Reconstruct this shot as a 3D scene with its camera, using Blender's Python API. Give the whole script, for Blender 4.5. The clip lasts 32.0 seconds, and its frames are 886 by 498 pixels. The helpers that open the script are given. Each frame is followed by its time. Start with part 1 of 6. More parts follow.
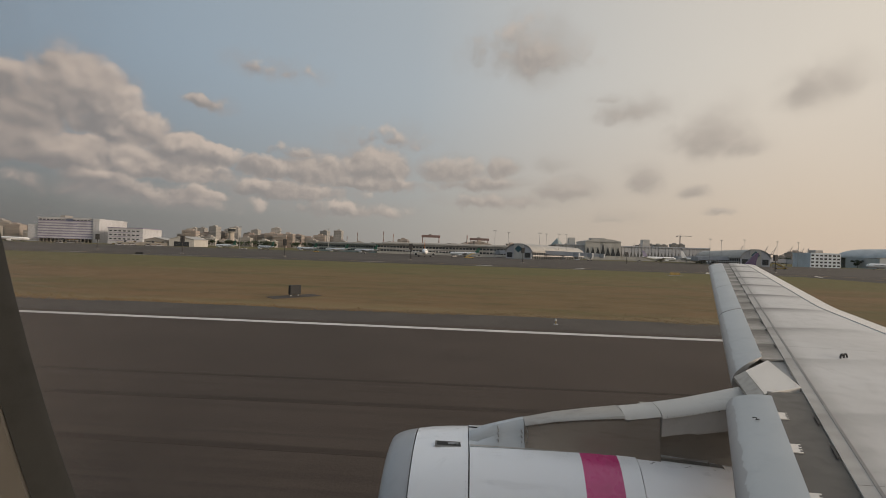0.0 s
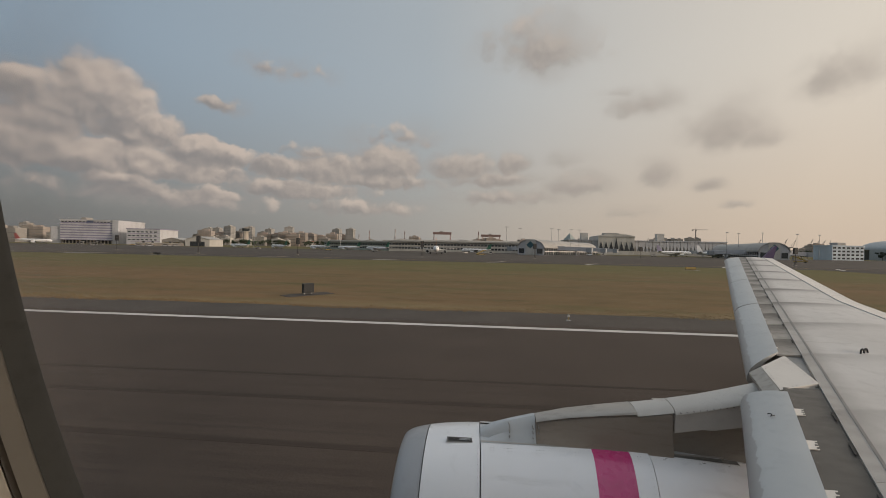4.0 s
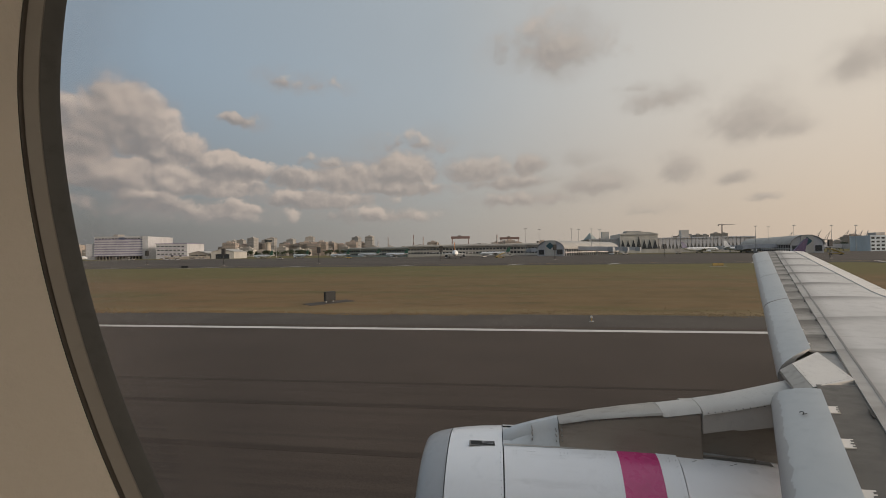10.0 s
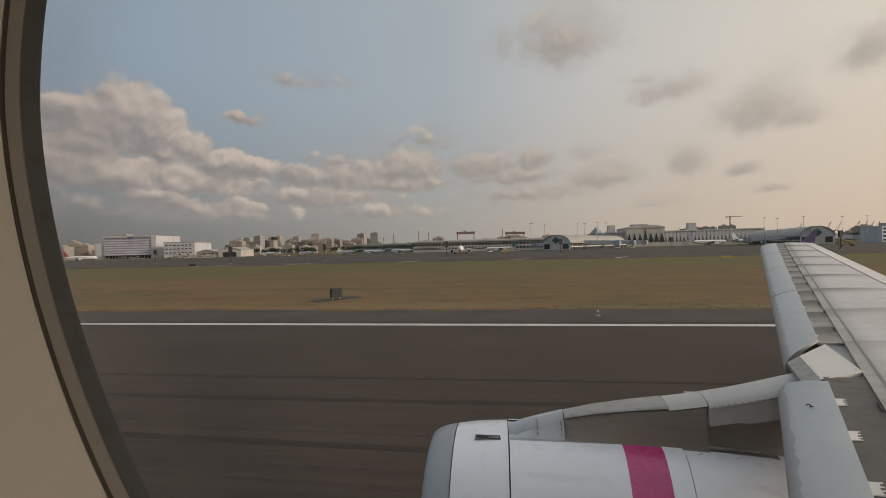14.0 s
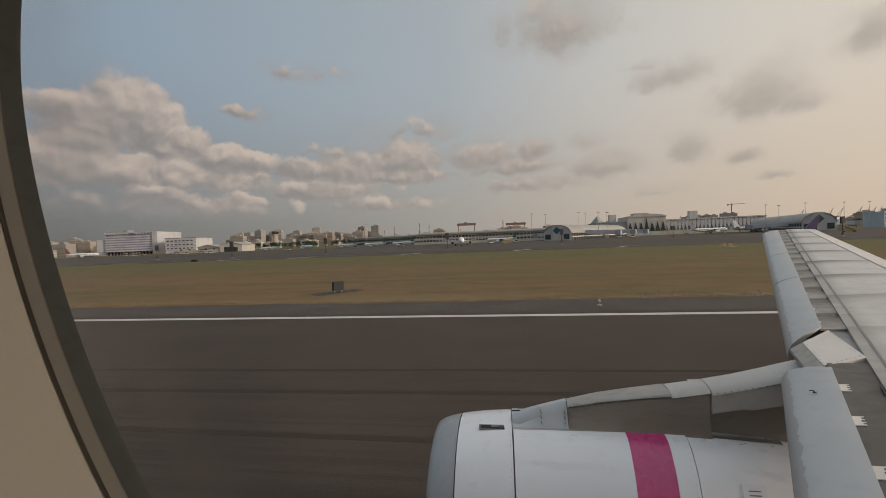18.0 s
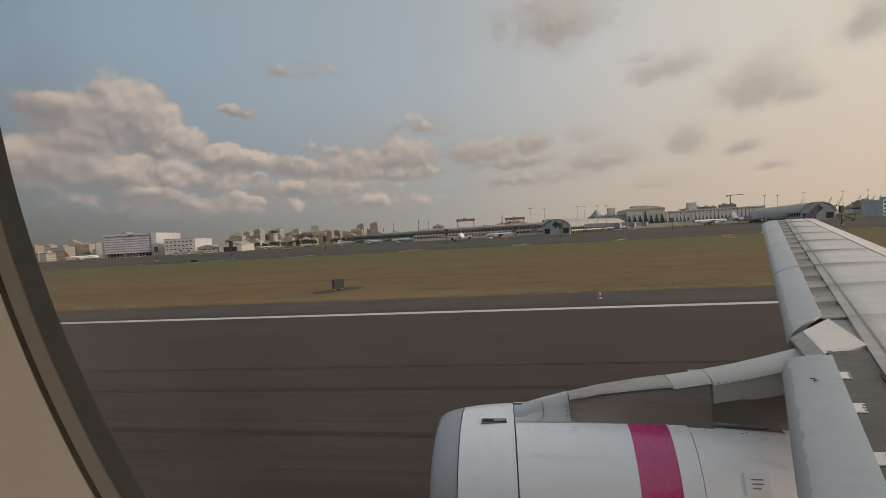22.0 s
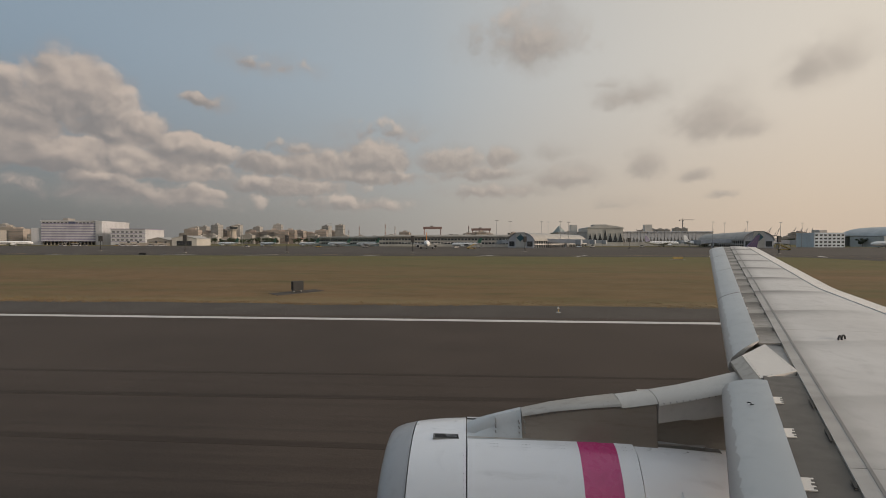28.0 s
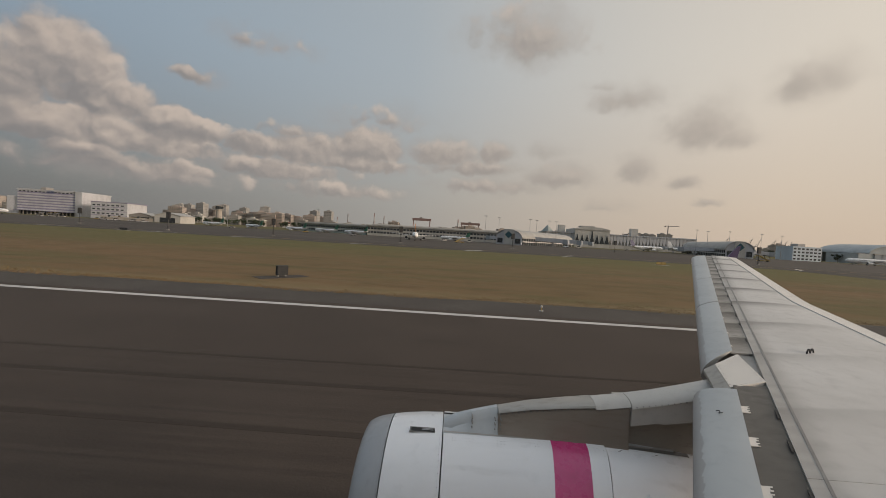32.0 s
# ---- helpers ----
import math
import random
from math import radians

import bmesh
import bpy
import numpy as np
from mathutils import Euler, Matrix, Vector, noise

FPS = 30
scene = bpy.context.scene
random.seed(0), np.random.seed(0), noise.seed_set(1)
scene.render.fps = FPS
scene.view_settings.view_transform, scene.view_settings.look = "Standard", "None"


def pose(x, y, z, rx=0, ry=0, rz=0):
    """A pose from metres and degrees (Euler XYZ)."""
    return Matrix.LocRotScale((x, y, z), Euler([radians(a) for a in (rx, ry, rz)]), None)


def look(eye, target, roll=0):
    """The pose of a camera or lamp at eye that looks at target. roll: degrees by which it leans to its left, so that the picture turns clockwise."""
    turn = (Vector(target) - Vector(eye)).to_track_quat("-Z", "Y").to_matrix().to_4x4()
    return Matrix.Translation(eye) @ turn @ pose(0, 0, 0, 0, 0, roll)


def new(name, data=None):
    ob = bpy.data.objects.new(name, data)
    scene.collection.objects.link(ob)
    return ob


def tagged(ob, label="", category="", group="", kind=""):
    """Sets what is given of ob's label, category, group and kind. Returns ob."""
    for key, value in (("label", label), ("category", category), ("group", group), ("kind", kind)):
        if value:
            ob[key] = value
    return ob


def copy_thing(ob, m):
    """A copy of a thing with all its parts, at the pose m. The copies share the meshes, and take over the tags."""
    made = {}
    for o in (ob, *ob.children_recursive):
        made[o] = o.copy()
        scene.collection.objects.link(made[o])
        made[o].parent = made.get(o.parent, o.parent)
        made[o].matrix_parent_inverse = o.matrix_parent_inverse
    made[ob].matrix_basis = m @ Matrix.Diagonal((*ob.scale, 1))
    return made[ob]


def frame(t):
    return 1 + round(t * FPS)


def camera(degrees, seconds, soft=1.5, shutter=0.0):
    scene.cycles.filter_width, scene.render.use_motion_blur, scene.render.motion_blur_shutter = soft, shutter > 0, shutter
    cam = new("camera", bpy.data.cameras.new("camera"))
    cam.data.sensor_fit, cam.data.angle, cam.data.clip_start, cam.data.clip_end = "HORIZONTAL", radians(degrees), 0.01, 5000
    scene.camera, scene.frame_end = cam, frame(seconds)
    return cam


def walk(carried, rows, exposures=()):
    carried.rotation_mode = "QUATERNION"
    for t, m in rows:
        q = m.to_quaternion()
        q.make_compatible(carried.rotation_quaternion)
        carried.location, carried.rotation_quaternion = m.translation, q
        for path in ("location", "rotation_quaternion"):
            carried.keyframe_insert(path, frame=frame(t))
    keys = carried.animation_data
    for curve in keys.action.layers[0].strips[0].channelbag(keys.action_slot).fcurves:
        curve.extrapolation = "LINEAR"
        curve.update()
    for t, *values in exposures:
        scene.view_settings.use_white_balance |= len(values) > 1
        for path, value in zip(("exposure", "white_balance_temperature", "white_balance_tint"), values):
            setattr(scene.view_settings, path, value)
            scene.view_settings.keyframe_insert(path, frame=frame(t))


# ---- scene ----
# The aircraft stands on the runway: x points aft, y out over the right wing, z up from the ground.
cam = camera(96.0, 32.0, soft=0.5)
PATH = [
    (0.0, -0.062, 0.055, 4.505, 0.26, -1.84, 2.93),
    (0.5, -0.062, 0.055, 4.507, 0.47, -1.49, 3.37),
    (1.0, -0.061, 0.055, 4.503, 0.90, -1.23, 3.67),
    (1.5, -0.062, 0.055, 4.506, 0.73, -1.12, 3.87),
    (2.0, -0.062, 0.055, 4.507, 0.56, -0.96, 4.16),
    (2.5, -0.061, 0.055, 4.506, 0.38, -0.89, 4.33),
    (4.5, -0.033, 0.032, 4.513, -0.50, -1.20, 4.61),
    (5.0, -0.028, 0.029, 4.513, -0.66, 0.10, 5.79),
    (5.5, -0.015, 0.021, 4.509, 0.23, -0.14, 6.34),
    (6.0, -0.031, 0.004, 4.522, 0.06, 0.06, 6.53),
    (6.5, -0.019, 0.005, 4.510, 0.46, 0.16, 6.69),
    (7.0, -0.012, 0.006, 4.504, 0.59, 0.27, 6.71),
    (7.5, -0.011, 0.007, 4.504, 0.75, 0.39, 6.64),
    (8.0, -0.012, 0.006, 4.509, 0.55, 0.42, 6.55),
    (8.5, -0.010, 0.003, 4.510, 0.56, 0.31, 6.52),
    (9.0, -0.015, 0.006, 4.513, 0.35, 0.47, 6.72),
    (9.5, -0.011, 0.005, 4.514, 0.25, 0.43, 7.05),
    (10.0, -0.007, 0.003, 4.512, 0.41, 0.79, 7.27),
    (10.5, -0.007, 0.005, 4.513, -0.02, 0.86, 7.44),
    (11.0, -0.003, 0.002, 4.513, 0.09, 0.83, 7.53),
    (11.5, -0.006, 0.005, 4.512, -0.01, 0.96, 7.45),
    (12.0, 0.005, -0.001, 4.512, 0.07, 1.12, 7.54),
    (12.5, -0.000, 0.003, 4.511, -0.05, 0.93, 7.48),
    (13.0, -0.003, 0.006, 4.510, -0.16, 1.18, 7.43),
    (13.5, 0.003, 0.003, 4.512, -0.15, 1.43, 7.66),
    (14.0, 0.012, -0.003, 4.513, -0.20, 1.44, 8.05),
    (14.5, 0.005, 0.000, 4.516, -0.57, 1.34, 8.05),
    (15.0, 0.000, 0.005, 4.513, -0.85, 1.47, 8.12),
    (15.5, -0.000, 0.006, 4.512, -0.80, 1.61, 8.16),
    (17.5, 0.001, 0.009, 4.513, -1.46, 2.19, 8.39),
    (18.0, 0.003, 0.008, 4.510, -1.37, 2.26, 8.17),
    (18.5, -0.002, 0.012, 4.507, -1.54, 2.29, 7.99),
    (19.0, -0.002, 0.012, 4.511, -1.64, 2.55, 8.09),
    (19.5, -0.002, 0.012, 4.508, -1.77, 2.62, 8.15),
    (20.0, -0.001, 0.013, 4.507, -1.71, 2.86, 8.24),
    (20.5, 0.003, 0.011, 4.509, -1.81, 3.07, 8.37),
    (21.0, 0.003, 0.012, 4.509, -1.92, 3.19, 8.23),
    (21.5, 0.004, 0.012, 4.505, -1.86, 3.22, 8.11),
    (22.0, 0.004, 0.014, 4.500, -1.93, 3.27, 8.08),
    (22.5, 0.003, 0.016, 4.500, -2.08, 3.34, 8.11),
    (23.0, 0.009, 0.013, 4.503, -2.20, 3.53, 8.22),
    (23.5, 0.006, 0.015, 4.504, -2.26, 3.70, 8.28),
    (24.0, 0.005, 0.016, 4.505, -2.33, 3.66, 8.34),
    (24.5, 0.002, 0.018, 4.506, -2.30, 3.76, 8.37),
    (26.5, -0.002, 0.026, 4.496, -2.23, 2.75, 7.38),
    (27.0, 0.021, 0.050, 4.502, -1.38, 2.09, 5.77),
    (27.5, 0.035, 0.070, 4.520, -1.10, 0.90, 3.84),
    (28.0, 0.041, 0.080, 4.532, -1.00, -0.08, 3.23),
    (28.5, 0.045, 0.080, 4.541, -0.78, -1.02, 2.91),
    (29.0, 0.047, 0.080, 4.543, -0.56, -1.67, 2.61),
    (29.5, 0.048, 0.080, 4.545, -0.27, -2.15, 2.36),
    (30.0, 0.049, 0.080, 4.550, -0.71, -2.75, 2.18),
    (30.5, 0.050, 0.080, 4.555, -1.51, -3.30, 2.09),
    (31.0, 0.051, 0.080, 4.555, -1.94, -3.41, 2.02),
    (31.5, 0.052, 0.080, 4.559, -1.89, -3.45, 1.76),
    (32.0, 0.051, 0.080, 4.562, -2.01, -3.39, 1.58),
]
walk(cam, [(t, pose(x, y, z, 90 + p, r, a)) for t, x, y, z, p, r, a in PATH])
scene.view_settings.exposure = 0.0

SUN_EL, SUN_AZ = 12.0, 104.0          # degrees; azimuth from +y towards +x


class Nodes:
    """Short names for building a node tree."""

    def __init__(self, tree, fresh=True):
        self.tree = tree
        if fresh:
            tree.nodes.clear()

    def add(self, kind):
        return self.tree.nodes.new("ShaderNode" + kind)

    def put(self, socket, value):
        if isinstance(value, bpy.types.NodeSocket):
            self.tree.links.new(value, socket)
        elif isinstance(value, tuple) and len(value) == 3 and socket.type == "RGBA":
            socket.default_value = (*value, 1)
        else:
            socket.default_value = value

    def math(self, op, a, b=0.0, c=0.0, clamp=False):
        n = self.add("Math")
        n.operation, n.use_clamp = op, clamp
        for s, v in zip(n.inputs, (a, b, c)):
            self.put(s, v)
        return n.outputs[0]

    def vec(self, op, a, b=(0, 0, 0)):
        n = self.add("VectorMath")
        n.operation = op
        self.put(n.inputs[0], a)
        self.put(n.inputs[1], b)
        return n.outputs["Value"] if op in ("LENGTH", "DOT_PRODUCT") else n.outputs[0]

    def ramp(self, v, lo, hi, a=0.0, b=1.0, smooth=True):
        n = self.add("MapRange")
        n.interpolation_type = "SMOOTHSTEP" if smooth else "LINEAR"
        for s, w in zip(n.inputs, (v, lo, hi, a, b)):
            self.put(s, w)
        return n.outputs[0]

    def mix(self, f, a, b, mode="MIX"):
        n = self.add("Mix")
        n.data_type, n.blend_type = "RGBA", mode
        for i, w in ((0, f), (6, a), (7, b)):
            self.put(n.inputs[i], w)
        return n.outputs[2]

    def noise(self, where, scale, detail=4.0, rough=0.55, distortion=0.0):
        n = self.add("TexNoise")
        self.put(n.inputs["Vector"], where)
        for k, w in (("Scale", scale), ("Detail", detail), ("Roughness", rough), ("Distortion", distortion)):
            n.inputs[k].default_value = w
        return n.outputs["Fac"]

    def sep(self, v):
        n = self.add("SeparateXYZ")
        self.put(n.inputs[0], v)
        return n.outputs

    def comb(self, x, y, z=0.0):
        n = self.add("CombineXYZ")
        for s, v in zip(n.inputs, (x, y, z)):
            self.put(s, v)
        return n.outputs[0]


def make_sky():
    world = bpy.data.worlds.new("hazy_evening_sky")
    scene.world = world
    world.use_nodes = True
    n = Nodes(world.node_tree)
    way = n.add("TexCoord").outputs["Generated"]
    x, y, z = n.sep(way)
    el = n.math("MULTIPLY", n.math("ARCSINE", z), 57.2958)
    az = n.math("MULTIPLY", n.math("ARCTAN2", x, y), 57.2958)
    nishita = n.add("TexSky")
    nishita.sky_type, nishita.sun_disc = "NISHITA", False
    nishita.sun_elevation, nishita.sun_rotation = radians(SUN_EL), radians(SUN_AZ)
    nishita.air_density, nishita.dust_density, nishita.ozone_density = 1.2, 4.0, 1.5
    # haze that warms towards the sunlit side and greys towards the horizon
    toward = n.ramp(n.vec("DOT_PRODUCT", way, (math.sin(radians(85)), math.cos(radians(85)), 0.0)), -0.73, 1.0, smooth=False)
    mid, warm = n.ramp(toward, 0.0, 0.40, smooth=False), n.ramp(toward, 0.40, 0.82, smooth=False)
    high = n.mix(warm, n.mix(mid, (0.27, 0.335, 0.40), (0.43, 0.455, 0.47)), (0.80, 0.69, 0.57))
    low = n.mix(warm, n.mix(mid, (0.18, 0.176, 0.172), (0.40, 0.365, 0.33)), (0.70, 0.545, 0.42))
    haze = n.mix(n.ramp(el, 0.0, 24.0), low, high)
    haze = n.mix(n.ramp(el, 38.0, 80.0), haze, (0.70, 0.74, 0.80))
    clear = n.mix(1.0, nishita.outputs[0], (0.11, 0.11, 0.11), "MULTIPLY")
    sky = n.mix(1.0, n.mix(0.88, clear, haze), (0.97, 1.005, 1.03), "MULTIPLY")
    # clouds: azimuth, elevation, half width, half height in degrees, thickness
    flat = n.comb(az, el)
    warp = n.vec("SUBTRACT", n.noise_colour(flat, 0.15, 3.0), (0.5, 0.5, 0.5))
    fine = n.vec("SUBTRACT", n.noise_colour(flat, 0.55, 4.0), (0.5, 0.5, 0.5))
    at = n.vec("ADD", n.vec("ADD", flat, n.vec("MULTIPLY", warp, (3.6, 2.4, 0))), n.vec("MULTIPLY", fine, (1.8, 1.5, 0)))
    best, side, mass = -1.0, 0.0, 0.001
    for a, e, w, h, k in CLOUDS:
        d = n.vec("MULTIPLY", n.vec("SUBTRACT", at, (a, e, 0)), (1 / (w * 1.22), 1 / (h * 1.22), 0))
        flatter = n.vec("SUBTRACT", n.vec("MULTIPLY", n.vec("ABSOLUTE", d), (1, 1.25, 0)), n.vec("MULTIPLY", d, (0, 0.25, 0)))
        v = n.math("MULTIPLY", n.math("SUBTRACT", 1.0, n.vec("LENGTH", flatter)), k)
        m = n.math("POWER", n.math("MAXIMUM", v, 0.0), 2.0)
        side = n.math("MULTIPLY_ADD", m, n.vec("DOT_PRODUCT", d, (0.30, 0.85, 0)), side)
        mass = n.math("ADD", m, mass)
        best = n.math("MAXIMUM", v, best)
    side = n.math("DIVIDE", side, mass)

    def billow(where):
        """Rounded heaps at two sizes, broken up by finer noise."""
        heap = 0.0
        for size, share in ((0.26, 0.46), (0.62, 0.24)):
            vor = n.add("TexVoronoi")
            vor.feature = "SMOOTH_F1"
            n.put(vor.inputs["Vector"], n.vec("MULTIPLY", where, (1.0, 1.25, 0)))
            vor.inputs["Scale"].default_value, vor.inputs["Smoothness"].default_value = size, 0.6
            heap = n.math("MULTIPLY_ADD", n.math("SUBTRACT", 0.5, vor.outputs["Distance"]), share, heap)
        return n.math("MULTIPLY_ADD", n.math("SUBTRACT", n.noise(where, 0.30, 6.0, 0.58), 0.5), 0.9, heap)

    soft_at = n.vec("ADD", flat, n.vec("MULTIPLY", fine, (1.6, 1.3, 0)))
    puff = billow(soft_at)
    sunward = n.ramp(toward, 0.25, 0.8)
    thin = n.math("MULTIPLY_ADD", n.math("SUBTRACT", n.noise(flat, 0.14, 6.0, 0.62), 0.5), 1.1, n.math("MULTIPLY", best, 1.1))
    veil = n.ramp(n.math("ADD", thin, 0.10), 0.0, 0.65)
    body = n.math("MULTIPLY_ADD", puff, 0.75, n.math("SUBTRACT", best, 0.10))
    heads = n.ramp(body, 0.0, n.math("MULTIPLY_ADD", sunward, 0.36, 0.22))
    relief = n.math("SUBTRACT", billow(n.vec("ADD", soft_at, (0.45, 0.95, 0))), puff)
    lit = n.ramp(n.math("ADD", n.math("MULTIPLY", side, 0.70), n.math("MULTIPLY", relief, -1.0)), -0.30, 0.62)
    bright = n.mix(toward, (0.60, 0.495, 0.42), (0.52, 0.455, 0.395))
    grey = n.mix(toward, (0.232, 0.220, 0.218), (0.40, 0.35, 0.305))
    bright = n.mix(n.ramp(toward, 0.40, 0.7), bright, (0.47, 0.41, 0.36))
    low_fade = n.ramp(el, 1.0, 6.0)
    sky = n.mix(n.math("MULTIPLY", n.math("MULTIPLY", veil, low_fade), n.ramp(toward, 0.2, 0.8, 0.62, 0.34)), sky, n.mix(0.25, grey, bright))
    sky = n.mix(n.math("MULTIPLY", n.math("MULTIPLY", heads, low_fade), n.ramp(toward, 0.2, 0.8, 0.84, 0.62)), sky, n.mix(lit, grey, bright))
    back = n.add("Background")
    n.put(back.inputs[0], sky)
    back.inputs[1].default_value = 1.0
    n.put(n.add("OutputWorld").inputs[0], back.outputs[0])


def noise_colour(self, where, scale, detail):
    n = self.add("TexNoise")
    self.put(n.inputs["Vector"], where)
    n.inputs["Scale"].default_value, n.inputs["Detail"].default_value = scale, detail
    return n.outputs["Color"]


Nodes.noise_colour = noise_colour

CUMULUS = [
    (-45.4, 15.0, 4.9, 4.3, 1.00),
    (-49.8, 11.5, 4.1, 4.4, 0.90),
    (-42.3, 12.0, 4.4, 2.9, 1.00),
    (-35.1, 10.6, 4.8, 2.2, 1.00),
    (-47.5, 8.2, 8.3, 1.6, 1.00),
    (-51.5, 14.8, 3.4, 2.3, 0.60),
    (-53.7, 8.9, 4.0, 3.3, 0.90),
    (-34.3, 16.8, 2.9, 1.3, 0.45),
    (-44.0, 6.4, 4.3, 1.3, 0.50),
    (-34.6, 5.8, 4.5, 1.2, 0.60),
]
HORIZON_PUFFS = [
    (-27.7, 9.7, 2.9, 1.8, 0.80),
    (-20.9, 10.1, 6.1, 2.7, 0.75),
    (-12.2, 11.0, 4.8, 3.3, 1.00),
    (-13.1, 8.7, 8.8, 1.4, 0.70),
    (-22.4, 12.3, 4.6, 1.4, 0.40),
    (-2.5, 11.0, 7.2, 2.5, 0.65),
    (5.0, 11.7, 3.1, 2.0, 0.80),
    (3.0, 9.5, 8.5, 1.5, 0.60),
    (13.4, 8.4, 5.6, 2.2, 0.60),
    (1.4, 6.7, 5.5, 1.2, 0.40),
    (20.0, 4.9, 3.8, 0.9, 0.35),
    (11.4, 12.3, 3.6, 1.5, 0.35),
    (-9.7, 15.1, 8.1, 1.9, 0.25),
]
EVENING_PUFFS = [
    (8.8, 25.9, 8.5, 4.7, 0.55),
    (22.2, 18.2, 5.7, 2.4, 0.60),
    (30.4, 14.6, 4.5, 3.5, 0.75),
    (33.7, 13.0, 2.7, 2.0, 0.55),
    (23.5, 9.5, 2.5, 2.4, 0.60),
    (28.8, 7.8, 2.1, 1.3, 0.75),
    (31.8, 5.5, 1.7, 0.7, 0.60),
    (39.1, 17.6, 2.8, 2.7, 0.65),
    (41.3, 18.3, 3.1, 2.8, 0.55),
    (19.1, 20.1, 3.2, 1.0, 0.40),
    (-25.2, 21.8, 5.2, 1.5, 0.25),
]
LOW_BANK = [
    (-44.5, 8.6, 15.0, 2.2, 0.90),
    (-40.0, 5.2, 13.0, 2.2, 0.42),
    (-24.0, 7.4, 11.0, 1.9, 0.50),
    (-16.0, 5.2, 9.0, 1.5, 0.45),
    (5.0, 7.0, 10.0, 1.7, 0.45),
    (-47.0, 13.5, 7.0, 3.0, 0.70),
]
CLOUDS = LOW_BANK + CUMULUS + EVENING_PUFFS + HORIZON_PUFFS
make_sky()

sun = new("sun", bpy.data.lights.new("sun", "SUN"))
sun.data.energy, sun.data.angle, sun.data.color = 2.4, radians(12), (1.0, 0.84, 0.70)
sun.matrix_world = look((math.sin(radians(SUN_AZ)) * 50, math.cos(radians(SUN_AZ)) * 50, math.tan(radians(SUN_EL)) * 50), (0, 0, 0))

# ---- materials ----
def surface(name, colours, scale=1.0, rough=0.6, metal=0.0, bump=0.0, fine=12.0, stretch=(1, 1, 1), vary=0.0, spec=0.5, coat=0.0, spread=0.08):
    """A procedural surface: two or three colours mixed by noise at two scales, with fine relief."""
    m = bpy.data.materials.new(name)
    m.use_nodes = True
    n = Nodes(m.node_tree)
    where = n.add("TexCoord").outputs["Object"]
    if stretch != (1, 1, 1):
        where = n.vec("MULTIPLY", where, stretch)
    big, small = n.noise(where, scale, 5.0, 0.6), n.noise(where, scale * fine, 4.0, 0.6)
    c = n.mix(n.ramp(big, 0.35, 0.65), colours[0], colours[1])
    c = n.mix(n.math("MULTIPLY", n.ramp(small, 0.5, 0.75), 0.6), c, colours[-1])
    if vary:
        r = n.add("ObjectInfo").outputs["Random"]
        c = n.mix(1.0, c, n.comb_grey(n.ramp(r, 0, 1, 1 - vary, 1 + vary, smooth=False)), "MULTIPLY")
    b = n.add("BsdfPrincipled")
    n.put(b.inputs["Base Color"], c)
    n.put(b.inputs["Roughness"], n.ramp(small, 0.3, 0.7, max(rough - spread, 0.02), min(rough + spread, 1.0)))
    b.inputs["Metallic"].default_value = metal
    b.inputs["Specular IOR Level"].default_value = spec
    b.inputs["Coat Weight"].default_value = coat
    if bump:
        u = n.add("Bump")
        u.inputs["Distance"].default_value = bump
        n.put(u.inputs["Height"], small)
        n.put(b.inputs["Normal"], u.outputs[0])
    n.put(n.add("OutputMaterial").inputs[0], b.outputs[0])
    return m


def comb_grey(self, v):
    return self.comb(v, v, v)


Nodes.comb_grey = comb_grey


def nodes_of(m):
    """The tree, base colour socket and shader of a surface, for a further layer."""
    n = Nodes(m.node_tree, False)
    b = next(k for k in n.tree.nodes if k.type == "BSDF_PRINCIPLED")
    return n, b, b.inputs["Base Color"].links[0].from_socket


def layer(m, make):
    n, b, c = nodes_of(m)
    n.put(b.inputs["Base Color"], make(n, c))
    return m


